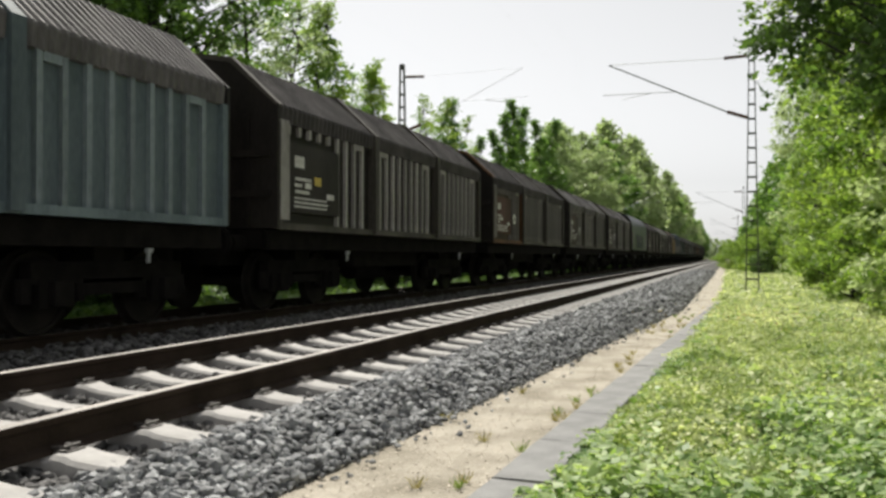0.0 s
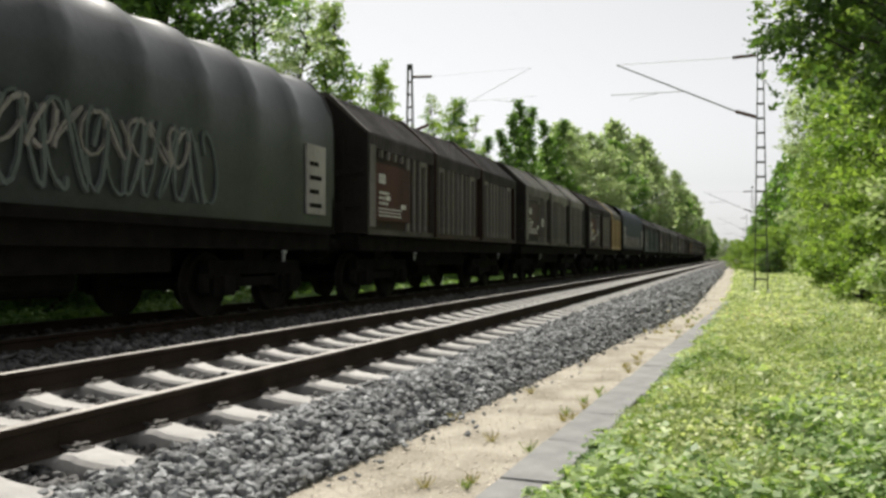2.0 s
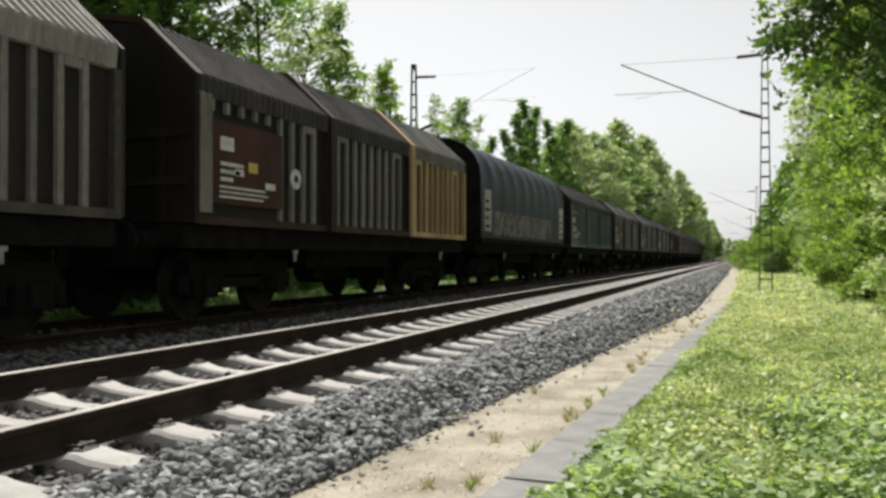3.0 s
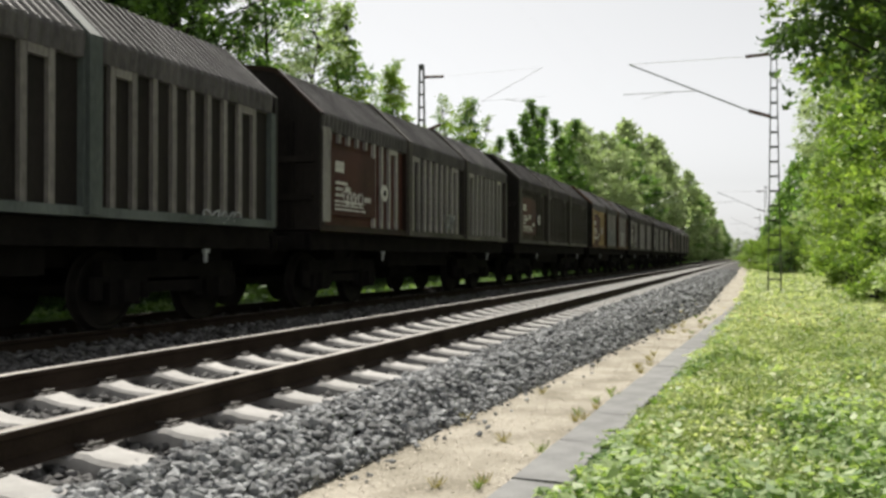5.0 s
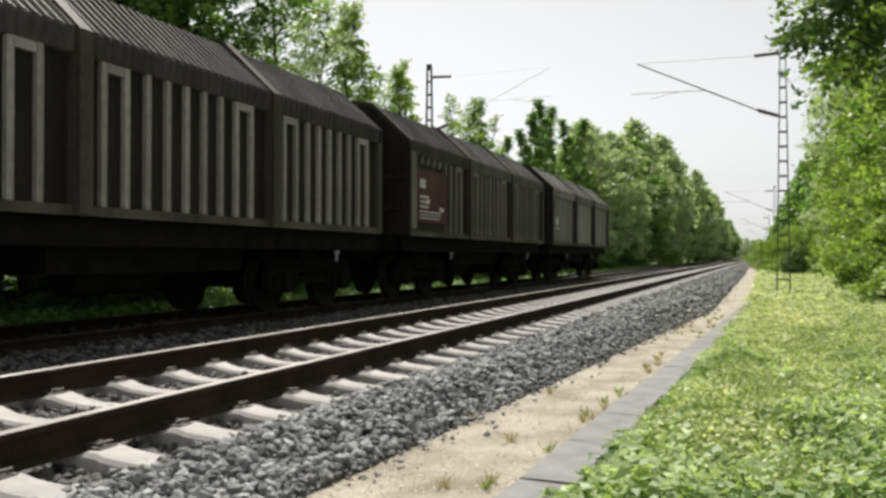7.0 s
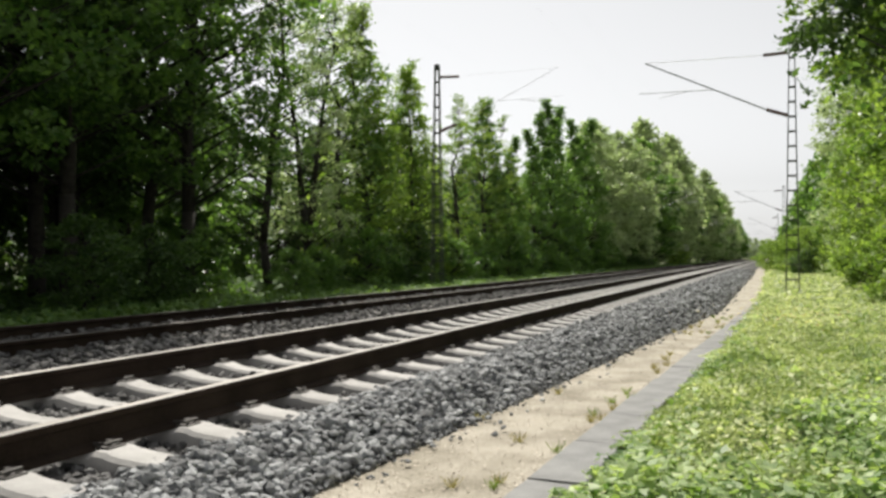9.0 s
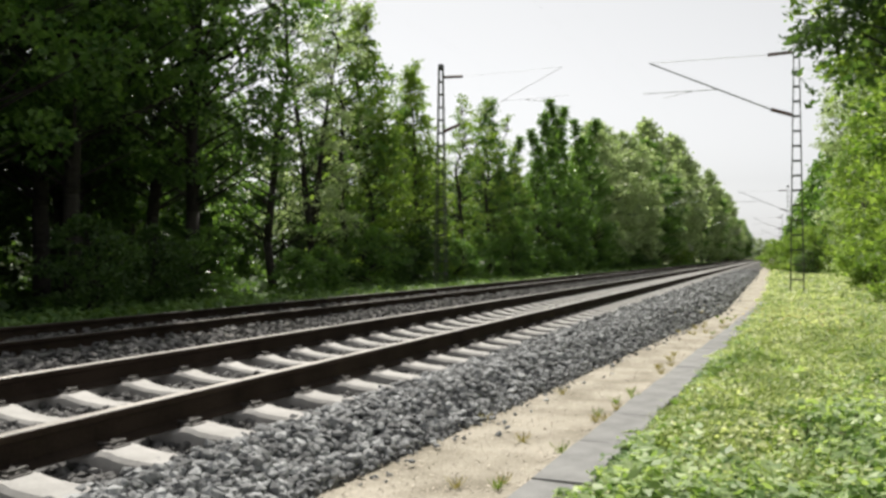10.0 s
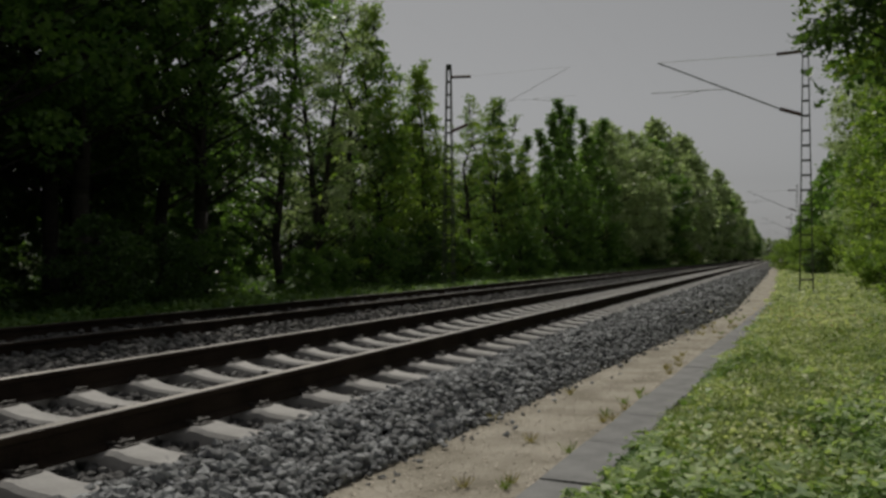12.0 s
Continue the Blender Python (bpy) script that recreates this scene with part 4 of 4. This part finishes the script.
    place_tree(K, "shrub", 2.0, 60, 0.62, 1.0, "leaf_dark", "dark rounded shrub beside the mast", "shrubs by the path")
    for x, y in ((0.4, 76), (1.2, 79), (0.0, 84)):
        place_tree(K, "shrub", x, y, r.uniform(0.95, 1.1), r.random() * 6.3, "leaf_fresh", "bright rounded shrub at the end of the path", "shrubs by the path")
    for x in range(-16, 14, 4):
        # horizon crowns: haze put into the pale leaf colour
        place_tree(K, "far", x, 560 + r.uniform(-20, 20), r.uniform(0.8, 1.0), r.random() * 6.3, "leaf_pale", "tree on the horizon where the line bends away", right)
    for x, y, s in ((2.3, 62, 1.25), (3.0, 64, 1.3), (1.5, 66, 1.1), (3.1, 15.0, 0.7), (3.4, 19, 0.8), (3.0, 24, 0.8), (3.2, 31, 0.9)):
        place_tree(K, "shrub", x, y, s, r.random() * 6.3, "leaf_fresh", "rounded leafy shrub beside the path", "shrubs by the path")


def weeds():
    rng = np.random.default_rng(4)

    def patch(name, n, y0, y1, x_of, width, size, hmax, mat, label, power=1.5, up=1.1, category="weeds", long=1.5, bunch=1, zone=0):
        """Leaves in bunches on short stems; zone +1 or -1 keeps to one side of an uneven border between two growths."""
        m = n // bunch
        y = y0 + (y1 - y0) * rng.random(m) ** power
        x0 = np.array([x_of(v) for v in y])
        x = x0 + width * rng.random(m) ** 1.1
        hill = np.array([0.5 + 0.5 * noise.noise((a * 1.3, b * 1.3, 5.0)) for a, b in zip(x, y)])
        if zone:
            turn = np.array([noise.noise((a * 0.8, b * 0.5, 9.0)) + 0.5 * noise.noise((a * 2.6, b * 2.0, 4.0)) for a, b in zip(x, y)])
            turn += np.clip((6.5 - y) * 0.16, -0.35, 0.5) + 0.5 * np.exp(-((x - x0) / 0.4) ** 2) - 0.2
            keep = turn * zone > rng.normal(size=m) * 0.12
            x, y, x0, hill = x[keep], y[keep], x0[keep], hill[keep]
            m = len(x)
        edge = np.clip((x - x0) / 0.35, 0.15, 1)
        h = hmax * edge * (0.25 + 0.75 * hill) * rng.uniform(0.55, 1.2, m)
        c = np.repeat(np.stack([x, y, h], 1), bunch, axis=0)
        c[:, :2] += rng.normal(size=(m * bunch, 2)) * (size * 0.85 if bunch > 1 else 0.0)
        c[:, 2] = 0.03 + c[:, 2] * (0.3 + 0.7 * rng.random(m * bunch) ** 0.6)
        tagged(part(name, quads(name, leaves(c, size, rng, up, long)), MAT[mat]), label, category, kind="stuff")

    def verge(y):
        return duct_x(y) + 0.31 + 0.11 * noise.noise((0, y * 0.9, 3.0)) + 0.07 * noise.noise((0, y * 3.1, 1.0)) - 0.02 * max(0, min(y, 28) - 12)
    patch("nettles", 62000, 1.8, 16, verge, 5.0, 0.043, 0.32, "leaf_nettle", "deep green nettle-like weeds with glossy leaves beside the duct", 1.5, 1.5, bunch=7, zone=1)
    patch("weeds", 90000, 1.8, 14, verge, 4.9, 0.032, 0.24, "leaf_ground", "low pale green weeds and clover beside the duct", 1.35, 1.0, bunch=5, zone=-1)
    # underlayer in a darker green, painting the shaded gaps between taller plants
    patch("weeds", 22000, 1.8, 12, verge, 4.9, 0.05, 0.16, "leaf_verge", "short weeds coloured dark as shaded gaps under the taller ones", 1.4, 1.3)
    patch("weeds", 60000, 9, 30, verge, 5.8, 0.055, 0.19, "leaf_ground", "low bright green weeds on the verge", 1.25, 1.0, bunch=5)
    patch("nettles", 16000, 10, 30, verge, 5.8, 0.07, 0.23, "leaf_nettle", "deep green weeds in patches on the verge", 1.3, 1.4, bunch=7, zone=1)
    patch("weeds", 40000, 24, 100, verge, 6.5, 0.12, 0.20, "leaf_ground", "low bright green weeds on the verge", 1.3, bunch=4)
    n = 260
    c = np.stack([rng.normal(0.3, 0.7, n), rng.normal(16, 2.2, n), rng.uniform(0.18, 0.28, n)], 1)
    tagged(part("yellow_flowers", quads("yellow_flowers", leaves(c, 0.035, rng, 1.5, 1.0)), MAT["yellow_paint"]), "scattered small yellow flowers among the weeds", "flowers", kind="stuff")
    patch("grass_blades", 24000, 1.8, 14, verge, 4.8, 0.012, 0.28, "grass", "fine pale grass blades among the weeds", 1.4, 0.1, "grass", 11.0, zone=-1)
    patch("weeds", 9000, -5, 1.8, verge, 5.0, 0.06, 0.24, "leaf_ground", "low bright green weeds on the verge", 1.0)
    patch("weeds", 32000, 2, 40, lambda y: -12.8, 3.0, 0.10, 0.42, "leaf_verge", "rank green weeds between the track and the wood")
    # forest floor: leaf colour darkened in place of shade under the trees
    patch("undergrowth", 16000, -10, 45, lambda y: -30.0, 17.5, 0.28, 0.6, "leaf_dark", "undergrowth on the floor of the wood, its shade put into the leaf colour", 1.0)
    patch("weeds", 12000, 40, 160, lambda y: -12.6, 2.9, 0.30, 0.40, "leaf_verge", "rank green weeds between the track and the wood")


def pebbles():
    """Fine grit on the path."""
    rng = np.random.default_rng(77)
    n = 9000
    y = 2.0 + 14 * rng.random(n) ** 1.6
    a = np.array([foot_x(v) - 0.02 for v in y])
    b = np.array([duct_x(v) for v in y])
    x = a + (b - a) * rng.random(n)
    c = np.stack([x, y, np.full(n, 0.018)], 1)
    tagged(part("grit", quads("grit", leaves(c, 0.014, rng, 3.0, 1.1)), MAT["grit"]), "fine pale grit lying on the sandy path", "gravel", kind="stuff")


def tufts():
    """Single grass tufts on the sandy path."""
    r = random.Random(31)
    rng = np.random.default_rng(31)
    shapes = []
    for k in range(4):
        n = 26
        c = np.empty((n, 4, 3))
        for i in range(n):
            a, l_, w = r.random() * math.tau, r.uniform(0.03, 0.085), 0.003
            d = np.array((math.cos(a), math.sin(a), 0))
            s = np.array((-d[1], d[0], 0)) * w
            b = d * r.random() * 0.03
            c[i] = (b - s, b + s, b + d * l_ * 0.5 + s * 0.5 + (0, 0, l_ * 0.8), b + d * l_ * 0.55 - s * 0.5 + (0, 0, l_ * 0.8))
        shapes.append(quads("grass_tuft", c))
    for i in range(48):
        y = 2.2 + 16 * r.random() ** 1.5
        a, b = foot_x(y), duct_x(y)
        x = b - abs(r.gauss(0, 0.16)) if r.random() < 0.6 else r.uniform(a, b)
        ob = tagged(part("grass_tuft", shapes[i % 4], MAT["straw" if r.random() < 0.6 else "grass"]), "small tuft of grass growing in the sand", "grass", group="tufts on the path")
        ob.matrix_basis = pose(x, y, 0.012, 0, 0, r.random() * 360)


def trackside_sign():
    base = tagged(new("trackside_sign"), "small white board on a grey post beside the far track", "sign")
    base.location = (-10.9, 123, 0)
    part("post", Geo().tube((0, 0, -0.2), (0, 0, 2.4), 0.05, 0.05, 8), MAT["tube"], base)
    part("board", Geo().box(-0.3, 0.3, -0.07, -0.05, 2.0, 3.1), MAT["white_paint"], base)


# ---- build ----
ground()
path()
bed()
cable_duct()
lattice_mast(0.68, 28.8, 0.0, 8.07, -1)
lattice_mast(-11.4, 28.8, 0.1, 8.2, 1, 0.35)
for yy in (88.8, 148.8, 208.8):
    lattice_mast(1.3, yy, 0.0, 8.1, -1)
    lattice_mast(-11.4, yy, 0.1, 8.2, 1)
overhead_wires(NEAR_X, RAIL_Z + 5.3, 7.1)
overhead_wires(FAR_X, FAR_Z + 5.3, 7.1)
trackside_sign()
wagons = train()
woods()
weeds()
pebbles()
tufts()
stones()
track(NEAR_X, RAIL_Z, "near track with bright concrete sleepers and rusty rails", MAT["concrete"], -4, 290, 0.31)
track(FAR_X, FAR_Z, "further track with grimy sleepers and rusty rails", MAT["old_concrete"], -4, 290, 0.4)


# small unevenness of the train's run: (seconds, metres ahead of or behind an even pace)
UNEVEN = [(0.0, 0.42), (0.5, 0.1), (1.0, -0.42), (1.5, 0.4), (2.0, 0.25), (2.5, -0.45), (3.0, -0.5), (4.0, -0.5), (5.0, -0.62), (5.5, 0.18), (6.0, 0.3), (6.5, 0.0), (7.0, -0.42), (7.3, 0.2),
          (8.0, 0.1), (10.0, 0.0), (12.0, 0.0)]


def motions():
    for k, w in enumerate(wagons):
        walk(w, [(t, pose(FAR_X, START_Y - FIRST + k * PITCH - SPEED * t + d, FAR_Z)) for t, d in UNEVEN])


motions()
